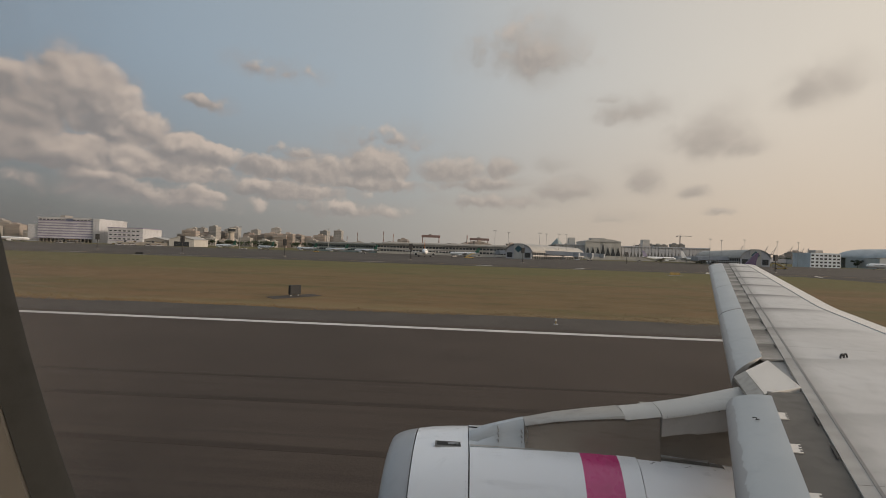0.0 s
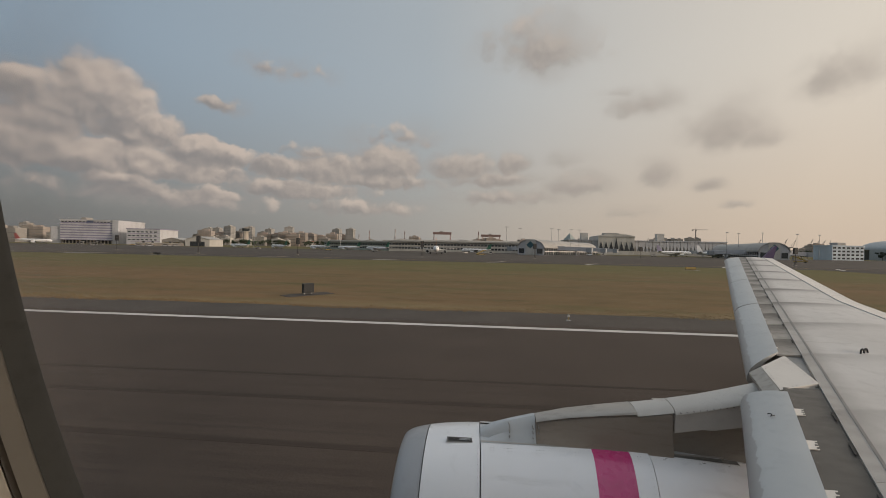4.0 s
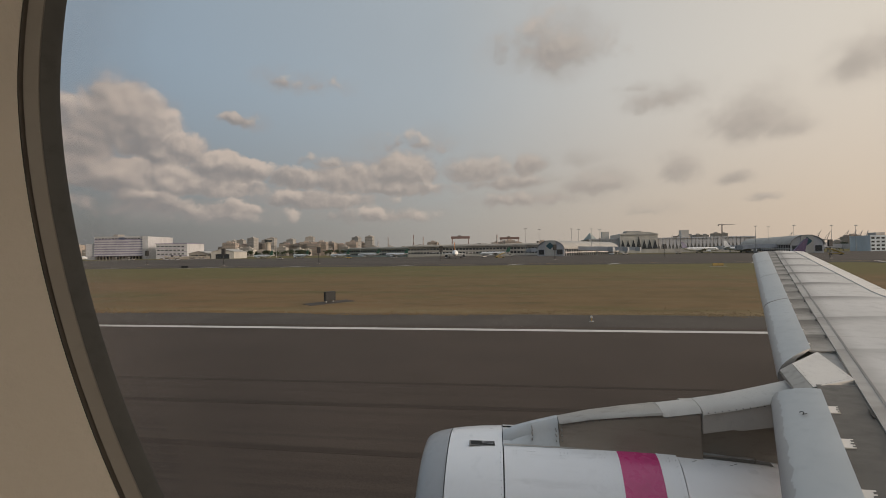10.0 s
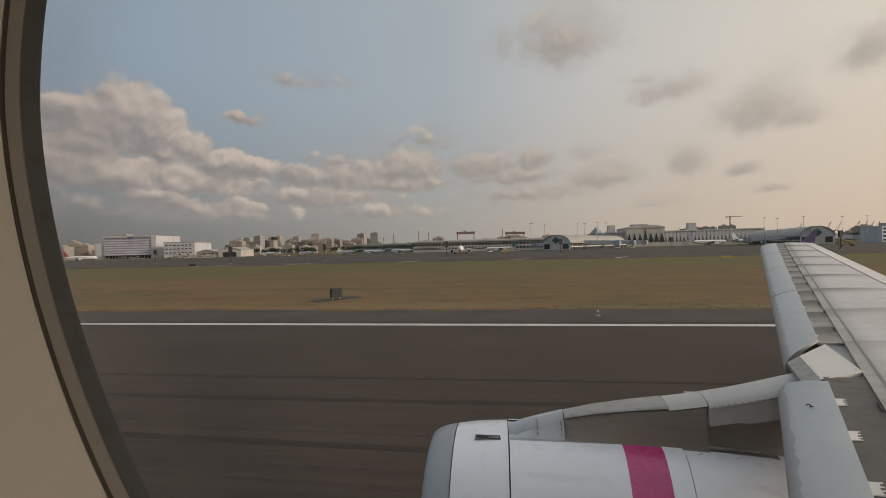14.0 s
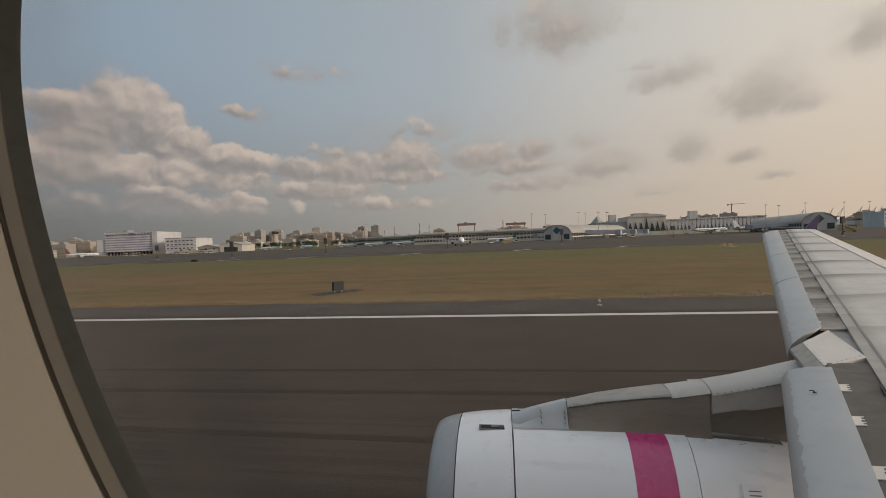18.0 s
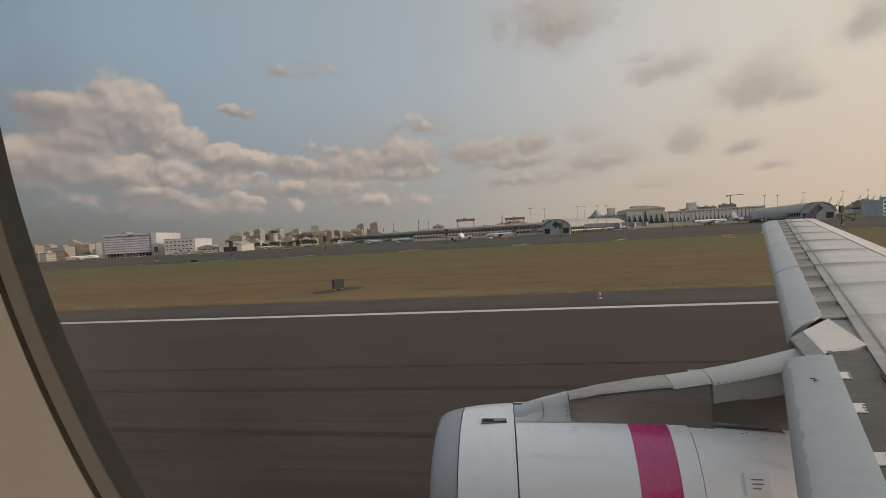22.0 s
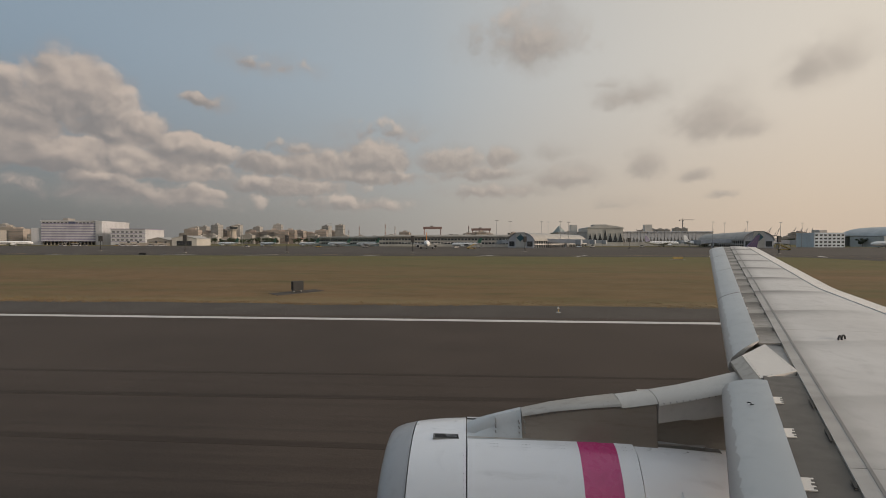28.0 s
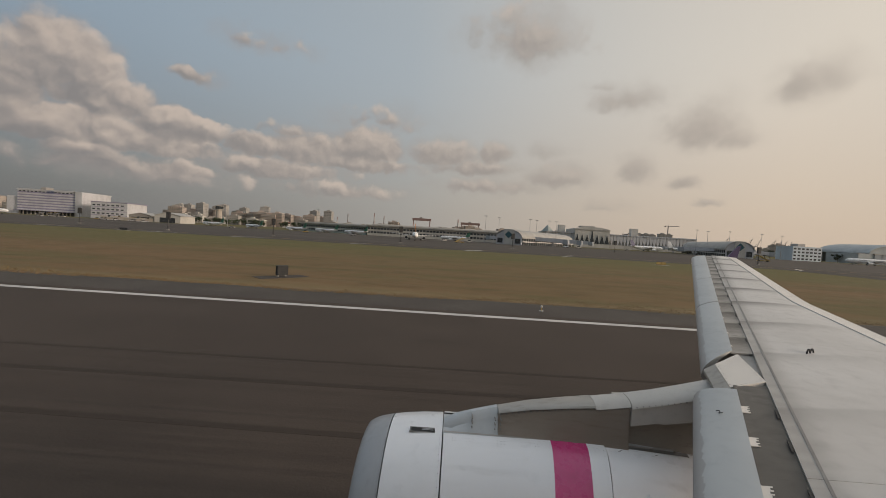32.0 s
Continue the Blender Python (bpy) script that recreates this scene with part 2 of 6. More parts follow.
def glass_pane(name):
    m = bpy.data.materials.new(name)
    m.use_nodes = True
    n = Nodes(m.node_tree)
    where = n.add("TexCoord").outputs["Object"]
    clear, gloss, dust = n.add("BsdfTransparent"), n.add("BsdfGlossy"), n.add("BsdfTranslucent")
    gloss.inputs["Roughness"].default_value = 0.02
    n.put(dust.inputs[0], (0.52, 0.42, 0.34))
    fresnel = n.math("MULTIPLY", n.add("Fresnel").outputs[0], 0.35)
    smear = n.ramp(n.noise(where, 14.0, 3.0), 0.45, 0.75, 0.0, 0.035)
    px, py, pz = n.sep(where)
    rim = n.math("ADD", n.math("POWER", n.math("DIVIDE", n.math("SUBTRACT", px, 0.0091), 0.166), 2.0), n.math("POWER", n.math("DIVIDE", n.math("SUBTRACT", pz, 4.568), 0.2456), 2.0))
    fog = n.math("MULTIPLY", n.ramp(rim, 0.45, 1.0), n.ramp(n.noise(where, 22.0, 3.0), 0.25, 0.75, 0.05, 0.22))
    smear = n.math("ADD", smear, fog)
    vor = n.add("TexVoronoi")
    n.put(vor.inputs["Vector"], where)
    vor.inputs["Scale"].default_value = 42.0
    speck = n.math("MULTIPLY", n.ramp(vor.outputs["Distance"], 0.03, 0.07, 0.45, 0.0), n.math("GREATER_THAN", n.sep(vor.outputs["Color"])[0], 0.72))
    a, b = n.add("MixShader"), n.add("MixShader")
    n.put(a.inputs[0], fresnel)
    n.put(a.inputs[1], clear.outputs[0])
    n.put(a.inputs[2], gloss.outputs[0])
    n.put(b.inputs[0], n.math("MAXIMUM", smear, speck))
    n.put(b.inputs[1], a.outputs[0])
    n.put(b.inputs[2], dust.outputs[0])
    n.put(n.add("OutputMaterial").inputs[0], b.outputs[0])
    return m


def runway_layer(n, c):
    # rubber left by tyres, in long streaks along the runway, and the joints of the paving lanes
    where = n.add("TexCoord").outputs["Object"]
    x, y, z = n.sep(where)
    streak = n.noise(n.comb(n.math("MULTIPLY", x, 0.012), n.math("MULTIPLY", y, 1.6)), 1.0, 4.0, 0.65)
    near = n.ramp(y, 7.0, 15.0, 1.0, 0.0)
    c = n.mix(n.math("MULTIPLY", n.ramp(streak, 0.47, 0.56), n.math("MULTIPLY", near, 0.32)), c, (0.036, 0.028, 0.0225))
    skid = n.noise(n.comb(n.math("MULTIPLY", x, 0.007), n.math("MULTIPLY", y, 3.4)), 1.0, 3.0, 0.6)
    c = n.mix(n.math("MULTIPLY", n.ramp(skid, 0.57, 0.63), n.math("MULTIPLY", n.ramp(y, 11.0, 17.0, 1.0, 0.0), 0.3)), c, (0.028, 0.022, 0.018))
    joint = n.math("ABSOLUTE", n.math("SUBTRACT", n.math("FRACT", n.math("DIVIDE", y, 3.75)), 0.5))
    c = n.mix(n.ramp(joint, 0.004, 0.012, 0.35, 0.0), c, (0.03, 0.027, 0.025))
    patch = n.noise(n.comb(n.math("MULTIPLY", x, 0.05), n.math("MULTIPLY", y, 0.2)), 1.0, 3.0)
    return n.mix(n.ramp(patch, 0.45, 0.75, 0.0, 0.5), c, (0.090, 0.070, 0.056))


def grass_layer(n, c):
    # redder bare earth towards the runway, greener grass towards the taxiway, with long mown streaks
    where = n.add("TexCoord").outputs["Object"]
    x, y, z = n.sep(where)
    wob = n.noise(n.comb(n.math("MULTIPLY", x, 0.02), n.math("MULTIPLY", y, 0.03)), 1.0, 4.0)
    far = n.ramp(n.math("ADD", y, n.math("MULTIPLY", n.math("SUBTRACT", wob, 0.5), 90.0)), 45.0, 105.0)
    c = n.mix(n.math("MULTIPLY", far, 0.85), c, (0.138, 0.128, 0.052))
    mown = n.noise(n.comb(n.math("MULTIPLY", x, 0.012), n.math("MULTIPLY", y, 0.35)), 1.0, 4.0)
    c = n.mix(n.ramp(mown, 0.48, 0.66, 0.0, 0.45), c, (0.115, 0.092, 0.045))
    dry = n.noise(n.comb(n.math("MULTIPLY", x, 0.05), n.math("MULTIPLY", y, 0.9)), 1.0, 5.0, 0.65)
    c = n.mix(n.ramp(dry, 0.5, 0.68, 0.0, 0.5), c, (0.20, 0.155, 0.085))
    patch = n.noise(n.comb(n.math("MULTIPLY", x, 0.035), n.math("MULTIPLY", y, 0.09)), 1.0, 5.0, 0.6)
    c = n.mix(n.ramp(patch, 0.5, 0.62, 0.0, 0.5), c, (0.120, 0.118, 0.050))
    clump = n.noise(n.comb(n.math("MULTIPLY", x, 0.22), n.math("MULTIPLY", y, 0.40)), 1.0, 7.0, 0.72)
    c = n.mix(n.ramp(clump, 0.46, 0.66, 0.0, 0.45), c, (0.098, 0.080, 0.040))
    edge = n.ramp(n.math("ADD", y, n.math("MULTIPLY", patch, 6.0)), 31.5, 36.0, 0.7, 0.0)
    return n.mix(edge, c, (0.235, 0.185, 0.095))


def wing_layer(n, c):
    # soot drawn aft in bands from the slat tracks, and drip marks along the chord
    where = n.add("TexCoord").outputs["Object"]
    x, y, z = n.sep(where)
    wob = n.noise(n.comb(n.math("MULTIPLY", x, 0.8), n.math("MULTIPLY", y, 0.8)), 1.0, 3.0)
    v = n.math("ADD", n.math("DIVIDE", n.math("ADD", y, n.math("MULTIPLY", x, -0.12)), 1.28), n.math("MULTIPLY", wob, 0.10))
    saw = n.math("FRACT", v)
    band = n.math("MULTIPLY", n.math("POWER", n.ramp(saw, 0.06, 0.5), 2.4), n.ramp(saw, 0.5, 0.55, 1.0, 0.0))
    aft = n.math("SUBTRACT", n.math("SUBTRACT", x, 2.92), n.math("MULTIPLY", n.math("SUBTRACT", y, 4.6), 0.5814))
    fade = n.ramp(aft, 0.6, 2.6, 1.0, 0.0)
    grime = n.noise(n.comb(n.math("MULTIPLY", x, 1.2), n.math("MULTIPLY", y, 7.0)), 1.0, 4.0)
    c = n.mix(n.math("MULTIPLY", n.ramp(grime, 0.5, 0.8), 0.14), c, (0.30, 0.28, 0.26))
    c = n.mix(n.math("MULTIPLY", n.ramp(n.math("ADD", aft, n.math("MULTIPLY", wob, 0.1)), 0.70, 1.0, 1.0, 0.0), n.ramp(grime, 0.3, 0.7, 0.5, 0.7)), c, (0.27, 0.255, 0.235))
    spot = n.noise(n.comb(n.math("MULTIPLY", x, 3.0), n.math("MULTIPLY", y, 9.0)), 1.0, 5.0, 0.65)
    c = n.mix(n.ramp(spot, 0.52, 0.78, 0.0, 0.12), c, (0.33, 0.315, 0.295))
    return n.mix(n.math("MULTIPLY", n.math("MULTIPLY", band, fade), n.ramp(y, 4.0, 9.0, 0.25, 0.85)), c, (0.12, 0.112, 0.104))


def cove_layer(n, c):
    # soot fans behind each slat track, and an even darker tone inboard of the pylon
    where = n.add("TexCoord").outputs["Object"]
    x, y, z = n.sep(where)
    wob = n.noise(n.comb(n.math("MULTIPLY", x, 2.0), n.math("MULTIPLY", y, 2.0)), 1.0, 3.0)
    saw = n.math("FRACT", n.math("ADD", n.math("DIVIDE", n.math("ADD", y, n.math("MULTIPLY", x, -0.12)), 0.64), n.math("MULTIPLY", wob, 0.2)))
    fan = n.math("MULTIPLY", n.ramp(saw, 0.05, 0.8), n.ramp(saw, 0.85, 0.95, 1.0, 0.0))
    # everything inboard of about y 4.1 is mixed darker
    root = n.ramp(y, 4.1, 4.4, 0.80, 0.0)
    return n.mix(n.math("MAXIMUM", n.math("MULTIPLY", fan, 0.8), root), c, (0.062, 0.058, 0.053))


def chipped_layer(n, c):
    # bare grey metal along the nose of the slat, with a ragged paint edge
    u, v, w = n.sep(n.add("UVMap").outputs[0])
    rag = n.noise(n.comb(n.math("MULTIPLY", v, 7.0), n.math("MULTIPLY", u, 2.0)), 1.0, 5.0, 0.7)
    edge = n.math("ADD", u, n.math("MULTIPLY", n.math("SUBTRACT", rag, 0.5), 0.16))
    return n.mix(n.ramp(edge, 0.352, 0.360), (0.40, 0.385, 0.37), c)


def scuff_layer(n, c):
    # faint oily smudges and streaks drawn aft, with a few dark pecks
    where = n.add("TexCoord").outputs["Object"]
    x, y, z = n.sep(where)
    drawn = n.noise(n.comb(n.math("MULTIPLY", x, 0.9), n.math("MULTIPLY", y, 5.0), n.math("MULTIPLY", z, 5.0)), 1.0, 5.0, 0.65)
    c = n.mix(n.ramp(drawn, 0.52, 0.75, 0.0, 0.30), c, (0.56, 0.545, 0.53))
    smudge = n.noise(where, 3.2, 3.0, 0.5)
    c = n.mix(n.ramp(smudge, 0.66, 0.74, 0.0, 0.22), c, (0.42, 0.40, 0.385))
    vor = n.add("TexVoronoi")
    n.put(vor.inputs["Vector"], where)
    vor.inputs["Scale"].default_value = 3.4
    peck = n.math("MULTIPLY", n.ramp(vor.outputs["Distance"], 0.02, 0.035, 0.8, 0.0), n.math("GREATER_THAN", n.sep(vor.outputs["Color"])[0], 0.6))
    return n.mix(peck, c, (0.12, 0.11, 0.10))


M = {}
M["asphalt"] = layer(surface("runway_asphalt", [(0.065, 0.050, 0.040), (0.076, 0.0585, 0.047), (0.088, 0.0685, 0.055)], 0.25, 0.9, bump=0.01, fine=60, spec=0.18), runway_layer)
M["shoulder"] = surface("shoulder_asphalt", [(0.078, 0.066, 0.056), (0.095, 0.081, 0.068), (0.060, 0.050, 0.043)], 0.3, 0.9, bump=0.01, fine=40, spec=0.2)
M["taxi"] = surface("taxiway_asphalt", [(0.074, 0.064, 0.055), (0.090, 0.078, 0.068), (0.055, 0.047, 0.041)], 0.04, 0.95, fine=20, stretch=(0.3, 1, 1), spec=0.12)
M["apron"] = surface("apron_concrete", [(0.086, 0.073, 0.062), (0.108, 0.092, 0.079), (0.068, 0.057, 0.049)], 0.02, 0.95, fine=15, stretch=(0.4, 1, 1), spec=0.12)
M["grass"] = layer(surface("dry_airfield_grass", [(0.205, 0.126, 0.066), (0.172, 0.118, 0.058), (0.222, 0.138, 0.078)], 0.035, 0.95, bump=0.05, fine=25, stretch=(0.25, 1, 1), spec=0.1), grass_layer)
M["tuft"] = surface("bleached_grass_tufts", [(0.23, 0.165, 0.09), (0.18, 0.125, 0.07), (0.29, 0.215, 0.125)], 0.4, 0.95, fine=8, spec=0.1)
M["paint_white"] = surface("worn_white_marking", [(0.62, 0.58, 0.54), (0.52, 0.49, 0.46), (0.40, 0.37, 0.35)], 0.6, 0.8, fine=14)
M["paint_yellow"] = surface("worn_yellow_marking", [(0.55, 0.36, 0.16), (0.50, 0.33, 0.16), (0.40, 0.27, 0.15)], 0.6, 0.8, fine=14)
M["wing"] = layer(surface("pale_grey_wing_paint", [(0.53, 0.505, 0.475), (0.58, 0.555, 0.525), (0.46, 0.435, 0.41)], 0.5, 0.68, fine=14, bump=0.001, spec=0.18), wing_layer)
M["slat"] = layer(surface("blue_grey_slat_paint", [(0.50, 0.502, 0.490), (0.535, 0.536, 0.522), (0.455, 0.458, 0.448)], 0.8, 0.55, fine=12, spec=0.25), chipped_layer)
M["cove"] = layer(surface("bare_leading_edge_metal", [(0.25, 0.237, 0.219), (0.31, 0.295, 0.273), (0.17, 0.16, 0.148)], 1.2, 0.5, 0.1, fine=6, stretch=(0.8, 1.4, 1), spec=0.2), cove_layer)
M["strip"] = surface("pale_flap_skin", [(0.62, 0.58, 0.53), (0.66, 0.62, 0.57), (0.55, 0.51, 0.47)], 0.8, 0.45, fine=12)
M["cap"] = surface("pale_pylon_cap_paint", [(0.54, 0.51, 0.47), (0.60, 0.565, 0.52), (0.44, 0.415, 0.38)], 1.2, 0.5, fine=8, spec=0.3)
M["seal"] = surface("grey_joint_sealant", [(0.20, 0.19, 0.18), (0.25, 0.24, 0.225), (0.15, 0.14, 0.135)], 2.0, 0.7, fine=10)
M["dark"] = surface("dark_gap", [(0.02, 0.02, 0.02), (0.03, 0.03, 0.03), (0.045, 0.042, 0.04)], 2.0, 0.8, fine=8)
M["nacelle"] = layer(surface("white_gloss_nacelle_paint", [(0.83, 0.82, 0.825), (0.85, 0.84, 0.84), (0.80, 0.79, 0.785)], 0.8, 0.3, fine=9, coat=0.2, spread=0.03), scuff_layer)
M["lip"] = surface("polished_grey_inlet_lip", [(0.37, 0.37, 0.375), (0.40, 0.40, 0.405), (0.34, 0.34, 0.345)], 1.0, 0.42, 0.25, fine=12)
M["magenta"] = surface("magenta_band_paint", [(0.50, 0.035, 0.17), (0.55, 0.045, 0.19), (0.44, 0.035, 0.15)], 1.0, 0.3, fine=9, coat=0.3)
M["pylon"] = surface("warm_grey_pylon_metal", [(0.36, 0.335, 0.30), (0.43, 0.40, 0.365), (0.26, 0.24, 0.215)], 1.1, 0.42, 0.35, fine=7, stretch=(0.7, 2, 2))
# browner, darker copy of the pylon metal; shade of the hollow flank in its colour
M["pylon_shaded"] = surface("shade_darkened_pylon_metal", [(0.31, 0.265, 0.225), (0.37, 0.318, 0.272), (0.24, 0.205, 0.174)], 0.7, 0.36, 0.3, fine=9, stretch=(0.6, 2, 3))
M["pylon_pale"] = surface("blue_grey_pylon_paint", [(0.47, 0.49, 0.50), (0.53, 0.545, 0.55), (0.41, 0.42, 0.43)], 1.1, 0.4, fine=9)
M["purple"] = surface("purple_wingtip_paint", [(0.06, 0.042, 0.10), (0.075, 0.05, 0.12), (0.05, 0.036, 0.085)], 1.0, 0.35, fine=9)
M["white_plane"] = surface("white_aircraft_paint", [(0.76, 0.75, 0.73), (0.82, 0.81, 0.79), (0.70, 0.69, 0.67)], 0.3, 0.35, fine=9)
M["panel"] = surface("beige_cabin_plastic", [(0.545, 0.48, 0.405), (0.56, 0.495, 0.415), (0.53, 0.47, 0.395)], 6.0, 0.6, fine=40, bump=0.0003)
M["rubber"] = surface("black_window_seal", [(0.068, 0.065, 0.061), (0.076, 0.072, 0.067), (0.060, 0.057, 0.053)], 10.0, 0.6, fine=20)
M["taupe"] = surface("taupe_window_trim", [(0.235, 0.205, 0.18), (0.245, 0.215, 0.185), (0.225, 0.195, 0.17)], 8.0, 0.55, fine=20)
M["groove"] = surface("brown_groove_plastic", [(0.10, 0.085, 0.07), (0.11, 0.092, 0.075), (0.09, 0.077, 0.062)], 8.0, 0.6, fine=20)
M["pane"] = glass_pane("scuffed_acrylic_pane")
M["cabin"] = surface("cabin_lining", [(0.35, 0.33, 0.30), (0.40, 0.375, 0.34), (0.30, 0.285, 0.26)], 1.0, 0.8, fine=9)
CITY_WALLS = ("concrete", "tile_beige", "tile_brown", "tile_grey", "tile_pink", "render_white", "roof_pale", "clad_white")
for key, name, rgb, vary in (
    ("concrete", "weathered_concrete", (0.44, 0.405, 0.365), 0.18), ("tile_beige", "beige_wall_tiles", (0.52, 0.455, 0.385), 0.15),
    ("tile_brown", "brown_wall_tiles", (0.47, 0.395, 0.34), 0.18), ("tile_grey", "grey_wall_tiles", (0.48, 0.455, 0.425), 0.18),
    ("render_white", "stained_white_render", (0.68, 0.645, 0.59), 0.12), ("tile_pink", "pinkish_wall_tiles", (0.48, 0.375, 0.32), 0.15),
    ("clad_white", "white_ribbed_cladding", (0.70, 0.69, 0.71), 0.03), ("clad_lilac", "lilac_grey_cladding", (0.27, 0.245, 0.33), 0.03),
    ("roof_pale", "pale_metal_roof", (0.52, 0.495, 0.455), 0.04), ("roof_green", "grey_green_metal_wall", (0.33, 0.37, 0.35), 0.05),
    ("hangar", "pale_grey_hangar_sheet", (0.42, 0.44, 0.44), 0.03), ("door_grey", "grey_door_sheet", (0.33, 0.345, 0.36), 0.05),
    ("red", "red_cladding", (0.30, 0.075, 0.07), 0.05), ("blue", "pale_blue_cladding", (0.52, 0.58, 0.63), 0.05),
    ("steel", "galvanised_steel", (0.36, 0.355, 0.345), 0.1), ("mast", "dark_mast_steel", (0.045, 0.042, 0.04), 0.1),
    ("crane", "crane_steel", (0.30, 0.27, 0.26), 0.1), ("crane_red", "red_gantry_steel", (0.24, 0.155, 0.14), 0.08),
    ("yellow", "yellow_sign_face", (0.40, 0.28, 0.09), 0.03), ("black", "black_sign_face", (0.02, 0.02, 0.02), 0.05),
    ("green", "green_livery_paint", (0.05, 0.15, 0.10), 0.05), ("orange", "orange_livery_paint", (0.62, 0.21, 0.04), 0.05),
    ("teal", "teal_sign_panel", (0.045, 0.11, 0.13), 0.05), ("bark", "grey_brown_bark", (0.12, 0.095, 0.075), 0.1),
    ("leaf", "dusty_dark_leaves", (0.045, 0.062, 0.030), 0.3), ("blue_door", "deep_blue_door", (0.08, 0.10, 0.19), 0.05),
    ("brick_red", "dull_red_roof_tiles", (0.30, 0.11, 0.075), 0.15)):
    rgb = tuple(c * (0.74 if key in CITY_WALLS else 1.0) for c in rgb)
    dark, pale = tuple(c * 0.82 for c in rgb), tuple(min(c * 1.12, 0.9) for c in rgb)
    M[key] = surface(name, [rgb, dark, pale], 0.12 if key not in ("yellow", "black") else 1.0, 0.75, vary=vary, fine=18, stretch=(1, 1, 0.4))
M["window"] = surface("dark_window_glass", [(0.035, 0.04, 0.045), (0.05, 0.055, 0.06), (0.025, 0.028, 0.03)], 0.3, 0.15, vary=0.2, fine=6)
# glass colour lifted to pale grey, standing in for distance haze
M["city_window"] = surface("haze_paled_city_window", [(0.21, 0.20, 0.185), (0.26, 0.245, 0.225), (0.16, 0.15, 0.14)], 0.3, 0.3, vary=0.3, fine=6)
# emission of the unseen fill strip added inside the cabin
M["diffuser"] = bpy.data.materials.new("cabin_fill_glow")
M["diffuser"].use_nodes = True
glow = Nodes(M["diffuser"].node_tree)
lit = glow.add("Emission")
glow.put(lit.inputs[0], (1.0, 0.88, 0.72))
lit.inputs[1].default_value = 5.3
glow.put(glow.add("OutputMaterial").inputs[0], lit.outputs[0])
M["tyre"] = surface("black_tyre_rubber", [(0.02, 0.02, 0.02), (0.03, 0.03, 0.03), (0.015, 0.015, 0.015)], 2.0, 0.8, fine=9)


# ---- mesh helpers ----
def mesh_of(name, bm, material, smooth=False):
    me = bpy.data.meshes.new(name)
    bm.normal_update()
    bm.to_mesh(me)
    bm.free()
    me.materials.append(material)
    if smooth:
        for p in me.polygons:
            p.use_smooth = True
        me.set_sharp_from_angle(angle=radians(38))
    return me


def part(name, bm, material, parent=None, label="", smooth=False):
    ob = new(name, mesh_of(name, bm, material, smooth))
    ob.parent = parent
    return tagged(ob, label)


def thing(name, label, category, group="", kind="", at=None):
    ob = new(name)
    ob.empty_display_size = 0.5
    if at is not None:
        ob.matrix_basis = at
    return tagged(ob, label, category, group, kind)


def box(x0, x1, y0, y1, z0, z1, bevel=0.0, bm=None):
    bm = bm or bmesh.new()
    m = Matrix.LocRotScale(((x0 + x1) / 2, (y0 + y1) / 2, (z0 + z1) / 2), None, (abs(x1 - x0), abs(y1 - y0), abs(z1 - z0)))
    r = bmesh.ops.create_cube(bm, size=1, matrix=m)
    if bevel:
        edges = list({e for v in r["verts"] for e in v.link_edges})
        bmesh.ops.bevel(bm, geom=edges, offset=bevel, segments=2, affect="EDGES")
    return bm


def rod(a, b, r0, r1=None, sides=8, bm=None):
    """A tapered rod from a to b."""
    bm = bm or bmesh.new()
    a, b = Vector(a), Vector(b)
    turn = (b - a).to_track_quat("Z", "Y").to_matrix().to_4x4()
    bmesh.ops.create_cone(bm, cap_ends=True, segments=sides, radius1=r0, radius2=r0 if r1 is None else r1, depth=(b - a).length,
                          matrix=Matrix.Translation((a + b) / 2) @ turn)
    return bm


def loft(rings, closed=True, caps=True, bm=None, uv=False):
    """A skin over rings of equally many points."""
    bm = bm or bmesh.new()
    vs = [[bm.verts.new(p) for p in r] for r in rings]
    k = len(rings[0])
    layer_uv = bm.loops.layers.uv.new("UVMap") if uv else None
    for i in range(len(vs) - 1):
        for j in range(k if closed else k - 1):
            q = (j + 1) % k
            f = bm.faces.new((vs[i][j], vs[i][q], vs[i + 1][q], vs[i + 1][j]))
            if uv:
                span = (i, i, i + 1, i + 1)
                for lp, u, s in zip(f.loops, (j, j + 1, j + 1, j), span):
                    lp[layer_uv].uv = (u / k, rings[s][0][1])
    if caps and closed:
        bm.faces.new(list(reversed(vs[0])))
        bm.faces.new(vs[-1])
    bmesh.ops.recalc_face_normals(bm, faces=bm.faces)
    return bm


def prism(points, y0, y1, axis="y", bm=None):
    """A flat outline in x-z (or x-y) given depth."""
    if axis == "y":
        return loft([[(x, y0, z) for x, z in points], [(x, y1, z) for x, z in points]], bm=bm)
    return loft([[(x, y, y0) for x, y in points], [(x, y, y1) for x, y in points]], bm=bm)

# ---- ground ----
ground = part("ground", box(-3000, 3000, -1500, 4500, -0.6, 0.0), M["grass"])
tagged(ground, "dry brown and olive airfield grass reaching the horizon", "ground", kind="stuff")
ground["kind"] = "structure"


def slab(name, x0, x1, y0, y1, top, material, label):
    ob = part(name, box(x0, x1, y0, y1, -0.4, top), material)
    return tagged(ob, label, name.split("_")[-1], kind="structure")


slab("runway", -1500, 900, -26.0, 24.2, 0.020, M["asphalt"], "dark worn asphalt runway streaked with rubber")
slab("runway_shoulder", -1500, 900, 24.2, 28.7, 0.012, M["shoulder"], "grey asphalt shoulder between edge line and grass")
slab("taxiway", -1500, 900, 127.0, 152.0, 0.012, M["taxi"], "grey asphalt taxiway parallel to the runway")
slab("apron", -470, 900, 166.0, 395.0, 0.014, M["apron"], "pale grey concrete apron in front of the terminal")
